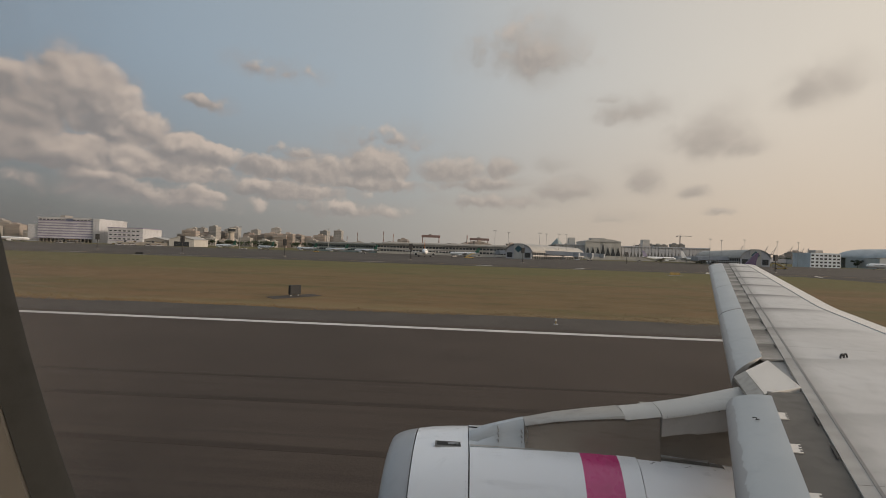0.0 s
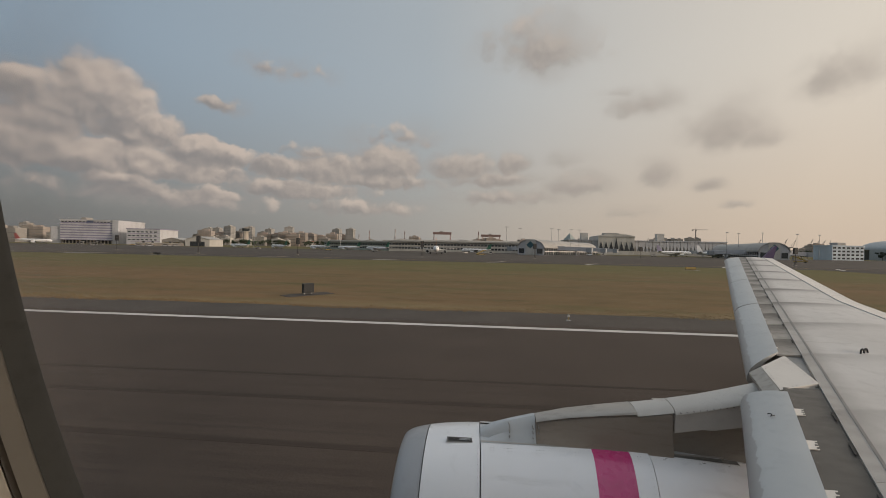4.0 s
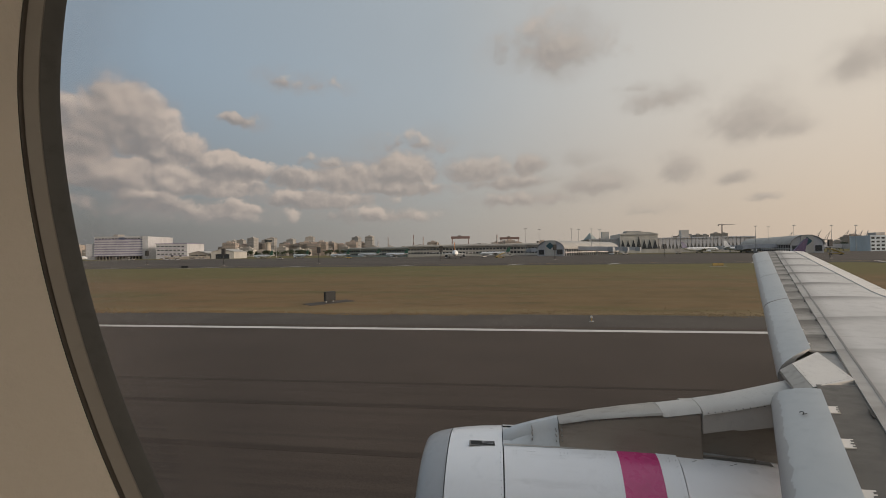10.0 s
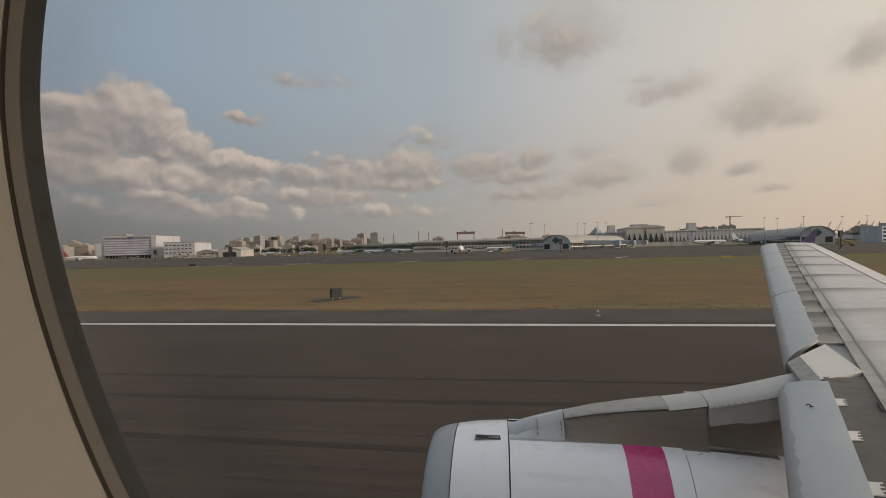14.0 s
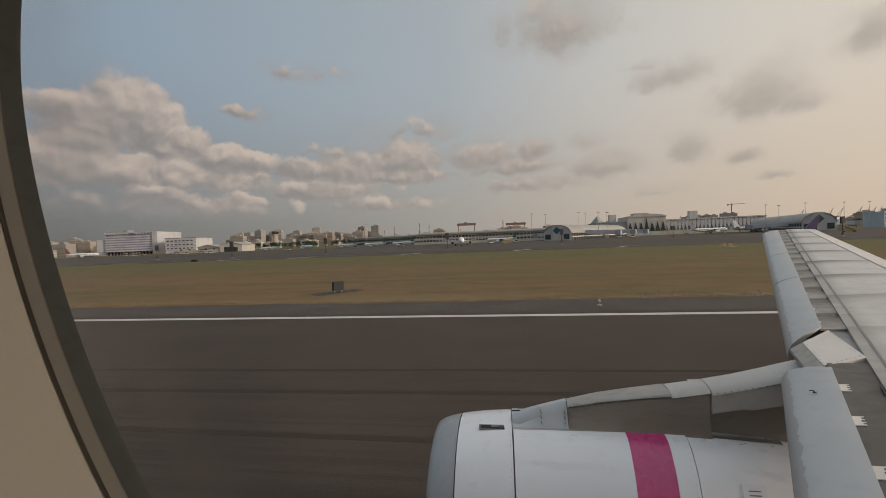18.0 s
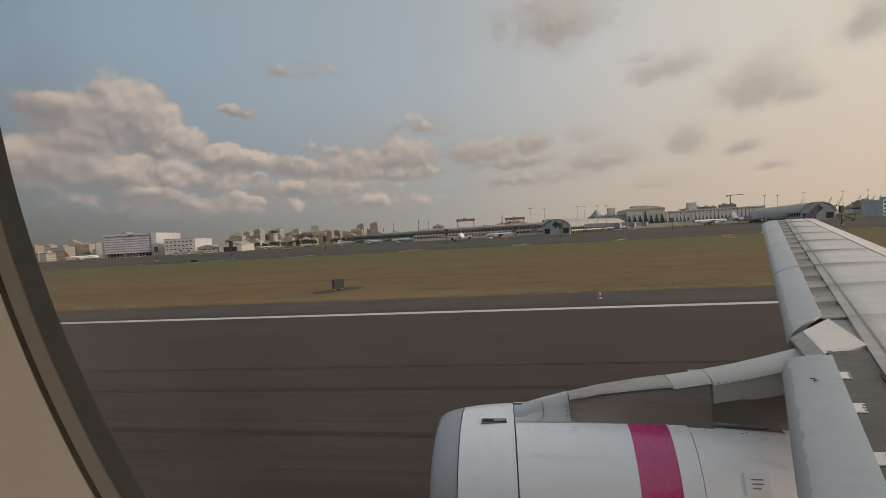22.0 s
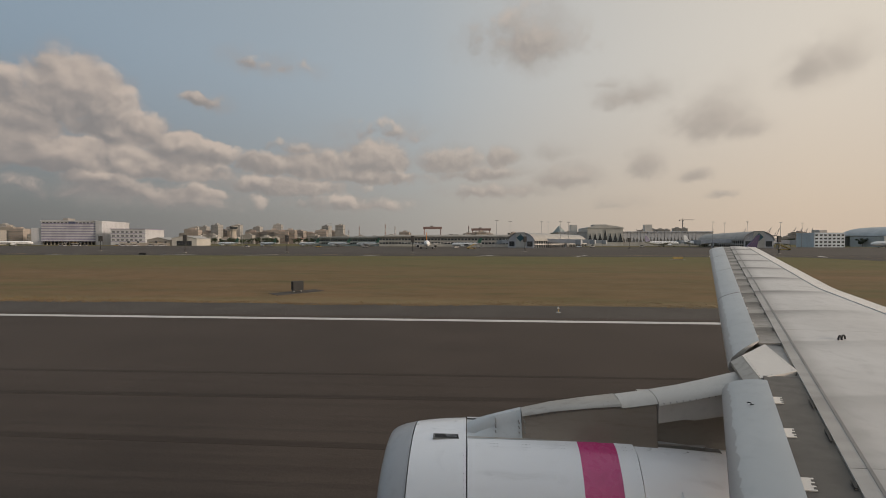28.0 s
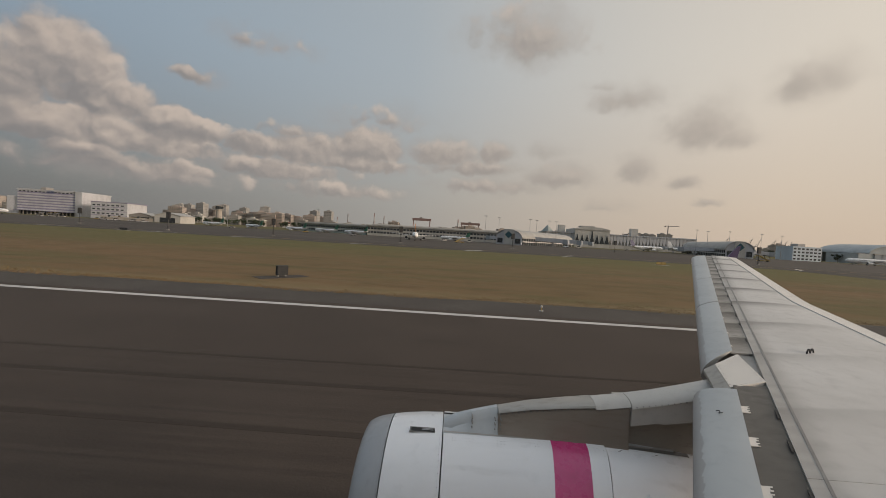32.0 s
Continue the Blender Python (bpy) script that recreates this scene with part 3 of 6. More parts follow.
slab("taxiway_link", -1500, 900, 152.0, 166.0, 0.010, M["apron"], "grey paved strip joining taxiway and apron")


def stripe(name, points, width, material, label, top=0.028):
    """A painted band along a line on the ground."""
    bm = bmesh.new()
    rows = []
    for i, p in enumerate(points):
        a, b = Vector(points[max(i - 1, 0)]), Vector(points[min(i + 1, len(points) - 1)])
        d = (b - a).normalized()
        s = Vector((-d.y, d.x)) * width / 2
        rows.append([bm.verts.new((p[0] + s.x, p[1] + s.y, top)), bm.verts.new((p[0] - s.x, p[1] - s.y, top))])
    for a, b in zip(rows, rows[1:]):
        bm.faces.new((a[0], a[1], b[1], b[0]))
    r = bmesh.ops.extrude_face_region(bm, geom=list(bm.faces))
    bmesh.ops.translate(bm, vec=(0, 0, -0.006), verts=[v for v in r["geom"] if isinstance(v, bmesh.types.BMVert)])
    bmesh.ops.recalc_face_normals(bm, faces=bm.faces)
    ob = part(name, bm, material)
    return tagged(ob, label, "marking", kind="structure")


stripe("edge_line", [(-1500 + 20 * i, 23.0) for i in range(121)], 0.55, M["paint_white"], "long white runway edge line")
stripe("edge_line", [(-1500 + 20 * i, -23.0) for i in range(121)], 0.9, M["paint_white"], "long white runway edge line")
for x0 in (-330, -170, 96):
    for y0 in (7.6, 10.9):
        stripe("touchdown_bar", [(x0, y0), (x0 + 22, y0)], 1.8, M["paint_white"], "broad white touchdown bar worn by tyres")
stripe("aiming_block", [(230, 9.6), (285, 9.6)], 9.0, M["paint_white"], "broad white aiming block streaked by tyres")


M["rubber_mark"] = surface("tyre_rubber_on_asphalt", [(0.047, 0.0365, 0.0295), (0.058, 0.045, 0.036), (0.068, 0.0525, 0.042)], 0.05, 0.9, fine=60, stretch=(0.08, 6, 1), spec=0.15)
for y0, lean, wide, x0, x1 in ((13.4, 0.012, 0.16, -70, 25), (11.6, 0.018, 0.26, -90, 15), (8.6, -0.006, 0.24, -120, 10)):
    stripe("tyre_mark", [(x, y0 + lean * x + 0.12 * math.sin(x * 0.05 + y0)) for x in range(x0, x1, 5)], wide, M["rubber_mark"], "long dark rubber mark left by tyres", top=0.0235)


def arc(cx, cy, r, a0, a1, k=20):
    return [(cx + r * math.cos(radians(a0 + (a1 - a0) * i / k)), cy + r * math.sin(radians(a0 + (a1 - a0) * i / k))) for i in range(k + 1)]


# two exits that leave the runway, with their lead-off lines
for x0 in (118, -620):
    slab("taxiway_exit", x0 - 15, x0 + 15, 24.2, 127.0, 0.016, M["taxi"], "grey asphalt exit between runway and taxiway")
    stripe("lead_off_line", [(x0 + 60, 0.6)] + arc(x0 + 40, 40, 38, -88, -182, 24) + [(x0 + 1.5, 60), (x0 + 1.5, 126)], 0.3, M["paint_yellow"], "thin yellow lead-off line curving from the runway")
    for y0 in (60, 62):
        stripe("holding_line", [(x0 - 14, y0), (x0 + 14, y0)], 0.4, M["paint_yellow"], "yellow holding line across the exit")
for i in range(26):
    x0 = -430 + i * 36 + 3 * math.sin(i * 2.3)
    stripe("taxiway_dash", [(x0, 128.5), (x0 + 6.0, 138.0)], 1.1, M["paint_white"], "short pale slanting shoulder dash on the taxiway")
stripe("taxiway_line", [(-1500 + 40 * i, 140.0) for i in range(61)], 0.35, M["paint_yellow"], "thin yellow taxiway centre line")


def grass_fringe():
    """Bleached tufts that creep over the edge of the shoulder."""
    rng = random.Random(4)
    verts, faces = [], []
    for i in range(12000):
        x = rng.uniform(-75, 130)
        y = 28.3 + abs(rng.gauss(0, 1.0 + 0.5 * math.sin(x * 0.11))) + 0.35 * math.sin(x * 0.23) + 0.2 * math.sin(x * 0.71)
        h, w = rng.uniform(0.02, 0.075), rng.uniform(0.04, 0.12)
        a = rng.uniform(0, math.pi)
        for k in range(2):
            c, s = math.cos(a + k * 1.6) * w, math.sin(a + k * 1.6) * w
            b = len(verts)
            lean = rng.uniform(0.02, 0.14)
            verts += [(x - c, y - s, 0), (x + c, y + s, 0), (x + lean, y + lean, h)]
            faces.append((b, b + 1, b + 2))
    me = bpy.data.meshes.new("grass_fringe")
    me.from_pydata(verts, [], faces)
    me.materials.append(M["tuft"])
    tagged(new("grass_fringe", me), "bleached dry grass tufts along the shoulder edge", "grass", kind="stuff")


grass_fringe()
# bare, bleached verge that the tufts stand in
stripe("bare_verge", [(-1500 + 4 * i, 29.1 + 0.35 * math.sin(i * 0.9) + 0.3 * math.sin(i * 0.37)) for i in range(600)], 0.9, M["tuft"], "dry pale verge beside the shoulder", top=0.010)

# ---- the aircraft: right wing, engine, pylon and the wall round the cabin window ----
def le_x(y):
    return 2.92 + 0.5814 * (y - 4.6)


def le_z(y):
    return 3.14 + 0.0995 * (y - 4.6)


def chord(y):
    return 1.42 + max(15.3 - y, 0) * 0.085 + max(8.1 - y, 0) * 0.2


def top_z(y, dx):
    """Height of the upper skin dx metres aft of the leading edge line."""
    u = max(0.0, min(1.0, (dx - 0.35) / max(chord(y) - 0.35, 0.1)))
    return 3.39 + 0.094 * (y - 4.8) - 0.03 * dx + 0.025 * math.sin(math.pi * u)


airliner = thing("airliner", "white airliner with pale grey wing, magenta-banded engine and purple wingtip", "aircraft")


def skin(name, y0, y1, d0, d1, material, lift=0.0, thick=0.03, label="", parent=None, rows=14, cols=8):
    """A curved plate on the upper skin between two distances aft of the leading edge (numbers or functions of y)."""
    f0 = d0 if callable(d0) else (lambda y: d0)
    f1 = d1 if callable(d1) else (lambda y: d1)
    top, low = [], []
    for i in range(rows + 1):
        y = y0 + (y1 - y0) * i / rows
        line = []
        for j in range(cols + 1):
            dx = f0(y) + (f1(y) - f0(y)) * j / cols
            line.append((le_x(y) + dx, y, top_z(y, dx) + lift))
        top.append(line)
        low.append([(x, yy, z - thick) for x, yy, z in reversed(line)])
    return part(name, loft([a + b for a, b in zip(top, low)]), material, parent or airliner, label, smooth=False)


wing_box = part("wing_box", loft([[(le_x(y) + 0.42, y, top_z(y, 0.42) - 0.035), (le_x(y) + chord(y), y, top_z(y, chord(y)) - 0.035),
                                   (le_x(y) + chord(y) + 0.2, y, top_z(y, chord(y)) - 0.12), (le_x(y) + chord(y) * 0.6, y, le_z(y) - 0.16 - 0.012 * (15.3 - y)),
                                   (le_x(y) + 0.30, y, le_z(y) - 0.05), (le_x(y) + 0.22, y, le_z(y) + 0.05)] for y in (0.2, 2, 4, 6, 8, 10, 12, 14, 15.45)]), M["wing"], airliner)
# upper skin panels, with dark seams left between them
cuts = [0.3, 2.6, 5.35, 8.2, 10.9, 13.2, 15.45]
for a, b in zip(cuts, cuts[1:]):
    skin("wing_skin", a + 0.002, b - 0.002, 0.60, lambda y: chord(y) - 0.203, M["wing"], thick=0.034)
skin("spar_seal", 0.3, 15.2, 0.705, 0.728, M["seal"], 0.003, 0.006, "darker grey sealant strip", rows=30, cols=1)
# paler than the wing paint: sunlight on the trailing strip put into its colour
for a, b in ((0.3, 4.4), (4.42, 8.6), (8.62, 12.0), (12.02, 15.45)):
    skin("flap_skin", a, b, lambda y: chord(y) - 0.20, lambda y: chord(y) + 0.10, M["strip"], 0.012, 0.04, "trailing edge skin paled as if sunlit", cols=4)
skin("fixed_leading_edge", 4.86, 15.3, 0.34, 0.597, M["cove"], -0.010, 0.02, "bare grey metal under the slats", rows=24, cols=4)
skin("fixed_leading_edge", 0.3, 3.95, 0.275, 0.597, M["cove"], -0.014, 0.02, "bare grey metal under the slats", rows=12, cols=4)

SLAT = ((0.10, -0.075), (0.035, -0.045), (0.0, 0.0), (0.008, 0.05), (0.04, 0.10), (0.10, 0.135), (0.19, 0.168), (0.28, 0.19), (0.355, 0.2), (0.355, 0.188), (0.2, 0.13), (0.13, 0.05))


def slat(y0, y1, cut0=0.0, cut1=0.0, size=1.0, label="", ahead=0.0):
    """One slat between two stations; cut: how far its trailing corner is set along the span at that end."""
    rings = []
    for i in range(7):
        y = y0 + (y1 - y0) * i / 6
        e = cut0 * max(0, 1 - i / 1.0) + cut1 * max(0, 1 - (6 - i) / 1.0)
        ring = []
        for dx, dz in SLAT:
            yy = y + e * dx / 0.355
            rise = (top_z(yy, 0.355) + 0.012 - le_z(yy)) / 0.2
            ring.append((le_x(yy) + dx * size - ahead - 0.013 * max(yy - 4.6, 0) * max(1 - dx / 0.3, 0), yy, le_z(yy) + dz * rise))
        rings.append(ring)
    return part("slat", loft(rings, uv=True), M["slat"], airliner, label, smooth=True)


slats = [slat(4.60, 7.48, 0.27, 0.0, label="blue-grey slat with chipped nose paint"), slat(7.52, 10.2), slat(10.22, 12.8), slat(12.82, 15.32)]
inner_slat = slat(0.35, 4.0, 0.0, -0.2, 1.08, "blue-grey slat with ragged paint wear", 0.09)
for y in (5.05, 5.6, 6.4, 7.1, 7.9, 8.8, 9.7, 10.6, 11.5, 12.4, 13.3, 14.2):
    skin("slat_track", y, y + 0.035, 0.355, 0.375, M["strip"], 0.003, 0.012, rows=1, cols=1)
for y in (3.46, 2.98, 2.45, 1.6):
    tr = skin("slat_track", y - 0.055, y + 0.055, 0.275, 0.37, M["strip"], -0.006, 0.006, "pale ragged slat track patch", rows=1, cols=1)
    for k in range(3):
        skin("chip", y - 0.045 + 0.033 * k, y - 0.027 + 0.033 * k, 0.352 - 0.006 * (k % 2), 0.374, M["cove"], -0.0045, 0.004, parent=tr, rows=1, cols=1)
# streak of sealant and dark slots behind the slats
for i in range(15):
    y = 5.3 + i * 0.66 + 0.13 * math.sin(i * 2.1)
    skin("drain_slot", y, y + 0.10 + 0.05 * math.sin(i * 3.7), 0.572, 0.590, M["dark"], 0.002, 0.008, rows=1, cols=1)
for i in range(5):
    y = 1.5 + i * 0.46
    skin("drain_slot", y, y + 0.12 + 0.05 * math.sin(i * 2.3), 0.572, 0.590, M["dark"], 0.002, 0.008, rows=1, cols=1)

# wedge that closes the leading edge over the pylon
def on_top(x, y, lift=0.0):
    return (x, y, top_z(y, x - le_x(y)) + lift)


def plate(name, corners, deep, material, parent, label=""):
    """A flat panel with a straight depth below it."""
    return part(name, loft([[Vector(p) - Vector((0, 0, deep)) for p in corners], [Vector(p) for p in corners]]), material, parent, label)


GA, GB, GC, GD = on_top(2.97, 4.46, -0.02), on_top(3.43, 4.78, 0.004), on_top(3.20, 4.04, 0.004), on_top(2.76, 3.90, -0.02)
glove = plate("pylon_glove", [GA, GB, GC, GD], 0.05, M["strip"], airliner, "pale wedge fairing over the pylon")
GE, GF = (2.86, 4.47, GA[2] - 0.07), (2.66, 3.93, GD[2] - 0.07)
plate("glove_strip", [GE, (GA[0] - 0.004, GA[1], GA[2] - 0.002), (GD[0] - 0.004, GD[1], GD[2] - 0.002), GF], 0.03, M["pylon"], glove, "darker riveted front strip")
part("glove_web", loft([[(2.88, 4.46, 3.0), (3.2, 4.6, 3.0), (3.2, 4.6, 3.32), (2.9, 4.46, GA[2] - 0.09)], [(2.70, 3.95, 3.0), (3.1, 4.0, 3.0), (3.1, 4.0, 3.25), (2.72, 3.95, GD[2] - 0.09)]]), M["cove"], glove)
bm = bmesh.new()
for a, b, n in ((GB, GC, 9), (GC, GD, 8), (GA, GD, 8)):
    for i in range(n):
        q = Vector(a).lerp(Vector(b), (i + 0.6) / (n + 0.2))
        c = (Vector(GA) + Vector(GC)) / 2
        q = q + (c - q).normalized() * 0.028
        rod(q - Vector((0, 0, 0.01)), q + Vector((0, 0, 0.002)), 0.0042, sides=5, bm=bm)
tagged(part("rivets", bm, M["seal"], glove), kind="stuff")

# lifting eye on the wing
for k in (-1, 1):
    bm = bmesh.new()
    ring = []
    for i in range(9):
        a = math.pi * i / 8
        ring.append(Vector((math.cos(a) * 0.035 + 0.036 * k, 0, math.sin(a) * 0.05)))
    for a, b in zip(ring, ring[1:]):
        rod(a, b, 0.009, sides=6, bm=bm)
    ob = part("lifting_eye", bm, M["dark"], airliner, "small dark lifting eye")
    ob.matrix_basis = pose(le_x(5.0) + 1.30, 5.0, top_z(5.0, 1.3), 0, 0, 25)

# wingtip fence
part("wingtip_cap", loft([[(le_x(15.45) + dx, 15.45, top_z(15.45, dx) - 0.01), (le_x(15.45) + dx, 15.62, top_z(15.45, dx) - 0.05), (le_x(15.45) + dx, 15.62, le_z(15.45) + 0.0), (le_x(15.45) + dx, 15.45, le_z(15.45) - 0.03)]
                          for dx in (0.05, 0.3, 0.8, 1.5)]), M["wing"], airliner)
part("wingtip_fence", prism([(10.30, 4.26), (10.55, 4.38), (10.93, 4.80), (11.03, 4.82), (10.92, 4.40), (10.96, 4.10), (10.75, 3.88), (10.40, 4.08)], 15.62, 15.68), M["purple"], airliner, "purple wingtip fence")

# engine
EY, EZ = 4.4, 1.535


def seam(x, a):
    """Station of a cowl point: the joints lean forward a little round the flank."""
    a = abs(a if a < math.pi else 2 * math.pi - a)
    return x * (1 - 0.09 * max(0.0, min(a - 0.336, 0.9))) if 0 < x < 2.7 else x


def turn_body(profile, sides=72, a0=0.0, a1=2 * math.pi, bm=None):
    """A body of revolution round the engine's axis, from (x, radius) pairs."""
    full = abs(a1 - a0 - 2 * math.pi) < 1e-6
    k = sides if full else sides + 1
    rings = [[(seam(x, a0 + (a1 - a0) * i / sides), EY - r * math.sin(a0 + (a1 - a0) * i / sides), EZ + r * math.cos(a0 + (a1 - a0) * i / sides)) for i in range(k)] for x, r in profile]
    bm = bm or bmesh.new()
    vs = [[bm.verts.new(p) for p in r] for r in rings]
    for i in range(len(vs) - 1):
        for j in range(k if full else k - 1):
            q = (j + 1) % k
            bm.faces.new((vs[i][j], vs[i][q], vs[i + 1][q], vs[i + 1][j]))
    bmesh.ops.recalc_face_normals(bm, faces=bm.faces)
    return bm


engine = part("engine_core", turn_body([(0.1, 0.25), (0.1, 0.821), (0.12, 0.936), (2.0, 0.936), (3.0, 0.821), (4.1, 0.573), (4.1, 0.1)]), M["dark"], airliner, smooth=True)
part("inlet_lip", turn_body([(-0.52, 0.764), (-0.73, 0.754), (-0.785, 0.778), (-0.80, 0.812), (-0.785, 0.850), (-0.73, 0.885), (-0.65, 0.914), (-0.52, 0.942), (-0.53, 0.930)]), M["lip"], engine, "polished grey inlet lip", smooth=True)
part("inlet_cowl", turn_body([(-0.51, 0.930), (-0.51, 0.944), (-0.36, 0.966), (-0.18, 0.983), (0.0, 0.992), (0.052, 0.994), (0.052, 0.96)]), M["nacelle"], engine, "white inlet cowl", smooth=True)
part("crown_panel", turn_body([(0.06, 0.95), (0.06, 0.99), (1.72, 0.988), (1.9, 0.97), (3.4, 0.80)], 12, -0.236, 0.236), M["pylon_pale"], engine, "grey crown panel under the pylon", smooth=True)
part("inlet_duct", turn_body([(-0.53, 0.764), (0.1, 0.821)]), M["lip"], engine, smooth=True)
side = 0.238
for name, x0, x1, mat, label in (("fan_cowl", 0.066, 1.17, M["nacelle"], "white fan cowl"), ("colour_band", 1.17, 1.535, M["magenta"], "magenta painted band"), ("fan_cowl", 1.535, 1.72, M["nacelle"], "white fan cowl")):
    r = 1.003
    part(name, turn_body([(x0, r - 0.03), (x0, r)] + [(x0 + (x1 - x0) * i / 4, r - 0.012 * max(0, (x0 + (x1 - x0) * i / 4 - 1.2))) for i in range(1, 5)] + [(x1, r - 0.04)], 64, side, 2 * math.pi - side), mat, engine, label, smooth=True)
part("reverser_cowl", turn_body([(1.732, 0.945), (1.732, 0.982), (2.0, 0.969), (2.5, 0.922), (3.0, 0.859), (3.5, 0.783), (3.52, 0.745)], 64, 0.19, 2 * math.pi - 0.19), M["nacelle"], engine, "white thrust reverser cowl", smooth=True)
part("placard_strip", turn_body([(1.76, 0.955), (1.76, 0.989), (2.6, 0.923), (2.6, 0.888)], 8, 0.19, 0.245), M["seal"], engine)
part("nozzle", turn_body([(3.5, 0.754), (4.2, 0.630), (4.2, 0.602), (3.5, 0.707)]), M["pylon"], engine, smooth=True)
# rivet rows round the lip and beside the cowl joints
bm = bmesh.new()
for x, r, step in ((-0.535, 0.941, 0.035), (0.03, 0.994, 0.06), (1.69, 1.0, 0.07)):
    a = 0.32
    while a < 2.2:
        c = Vector((seam(x, a), EY - r * math.sin(a), EZ + r * math.cos(a)))
        out = Vector((0, -math.sin(a), math.cos(a)))
        rod(c - out * 0.002, c + out * 0.0012, 0.0038, sides=5, bm=bm)
        a += step
for i in range(7):
    for dx in (0, 0.03):
        for da in (0, 0.035):
            a, x = 0.30 + da, (0.16, 0.30, 0.34, 0.62, 0.66, 1.0, 1.60)[i] + dx
            c, out = Vector((seam(x, a), EY - 1.003 * math.sin(a), EZ + 1.003 * math.cos(a))), Vector((0, -math.sin(a), math.cos(a)))
            rod(c - out * 0.002, c + out * 0.0012, 0.0038, sides=5, bm=bm)
tagged(part("rivets", bm, M["seal"], engine), kind="stuff")


def on_nacelle(name, x0, x1, a0, a1, r0, r1, material, parent, label=""):
    return part(name, turn_body([(x0, r0), (x0, r1), (x1, r1), (x1, r0)], 6, a0, a1), material, parent, label)


# air outlet on the inlet cowl: dark plate painted as recess shade, raised frame, vanes
vent = on_nacelle("outlet_frame", -0.292, -0.012, 0.155, 0.235, 0.945, 0.990, M["seal"], engine, "dark rectangular air outlet")
on_nacelle("outlet_recess", -0.275, -0.029, 0.167, 0.223, 0.945, 0.992, M["dark"], vent)
for k in range(2):
    on_nacelle("vane", -0.16, -0.042, 0.177 + 0.018 * k, 0.185 + 0.018 * k, 0.945, 0.9945, M["lip"], vent)
for x0, x1, a0, a1 in ((1.80, 1.90, 0.275, 0.283), (1.80, 1.88, 0.292, 0.298), (2.08, 2.26, 0.275, 0.283), (2.08, 2.22, 0.292, 0.298), (2.34, 2.50, 0.276, 0.282)):
    r = 0.980 - 0.04 * (x1 - 1.672) - 0.054 * max(0, x1 - 2.0)
    on_nacelle("placard_bar", x0, x1, a0, a1, r - 0.02, r + 0.004, M["seal"], engine)
hatch = on_nacelle("access_hatch", 2.08, 2.28, 0.71, 0.89, 0.93, 0.9715, M["nacelle"], engine)
for k in range(3):
    on_nacelle("placard_bar", 2.13, 2.23 - 0.03 * (k == 2), 0.76 + 0.035 * k, 0.77 + 0.035 * k, 0.93, 0.9735, M["seal"], hatch)

# pylon
def pylon_ring(x, z0, z1, w0, w1, wt, lean=0.0):
    """A closed section: wide foot, waist, rounded head."""
    c = EY - 0.02 + lean
    left = [(-w0, z0), (-w1, z0 + (z1 - z0) * 0.45), (-wt, z1 - 0.09), (-wt * 0.8, z1 - 0.035), (-wt * 0.4, z1)]
    return [(x, c + a, z) for a, z in left] + [(x, c - a * 0.4, z) for a, z in reversed(left)]


PYLON = ((0.635, 2.748, 0.10), (0.95, 2.820, 0.13), (1.3, 2.874, 0.16), (1.62, 2.916, 0.19), (1.97, 2.960, 0.20))
pylon = part("pylon", loft([pylon_ring(x, 2.44, z - 0.008, 0.235, w * 0.6 + 0.075, w) for x, z, w in PYLON]), M["pylon_shaded"], airliner, "warm grey metal engine pylon", smooth=True)
part("pylon_shell", loft([[(x, EY - 0.02 + s * a, z + b) for s, a, b in ((-1, w + 0.020, -0.040), (-1, w + 0.008, -0.020), (-1, w * 0.8, -0.006), (-1, w * 0.4, 0.0), (1, w * 0.1, 0.0), (1, w * 0.28, -0.006), (1, w * 0.4, -0.020), (1, w * 0.44, -0.040))]
                          for x, z, w in PYLON[:4]]), M["pylon"], pylon, "paler upper shell", smooth=True)
part("pylon_nose", loft([pylon_ring(0.06, 2.44, 2.560, 0.225, 0.19, 0.12), pylon_ring(0.20, 2.44, 2.632, 0.23, 0.165, 0.11), pylon_ring(0.38, 2.44, 2.686, 0.235, 0.15, 0.10), pylon_ring(0.63, 2.44, 2.752, 0.24, 0.145, 0.105)]), M["pylon_pale"], pylon, "blue-grey painted nose", smooth=True)
part("pylon_cap", loft([[(x, EY - 0.02 + a, z + b) for a, b in ((-0.218, -0.058), (-0.185, -0.018), (-0.09, 0.006), (0.01, 0.004), (0.06, -0.018), (0.09, -0.058))]
                        for x, z in ((1.62, 2.918), (1.8, 2.945), (1.97, 2.972))]), M["cap"], pylon, smooth=True)
part("pylon_cap", loft([[(x, EY - 0.02 + a, z + b) for a, b in ((-0.232, -0.075), (-0.215, -0.045), (-0.175, -0.015), (-0.08, 0.006), (0.01, 0.004), (0.06, -0.015), (0.085, -0.045), (0.10, -0.075))]
                        for x, z in ((1.978, 2.972), (2.3, 3.034), (2.6, 3.108), (2.82, 3.165), (2.97, 3.205))]), M["cap"], pylon, "pale rounded rear cap", smooth=True)
part("pylon_skirt", loft([[(x, EY - 0.238, zb), (x, EY - 0.238, zt), (x, EY + 0.06, zt), (x, EY + 0.06, zb)] for x, zb, zt in ((1.98, 2.715, 2.905), (2.25, 2.765, 2.965), (2.32, 2.755, 2.98), (2.75, 2.83, 3.075))]), M["cap"], pylon, "grey side panel")
part("pylon_spar", box(1.9, 3.2, EY - 0.12, EY + 0.12, 2.35, 2.93), M["pylon"], pylon)
bm = bmesh.new()
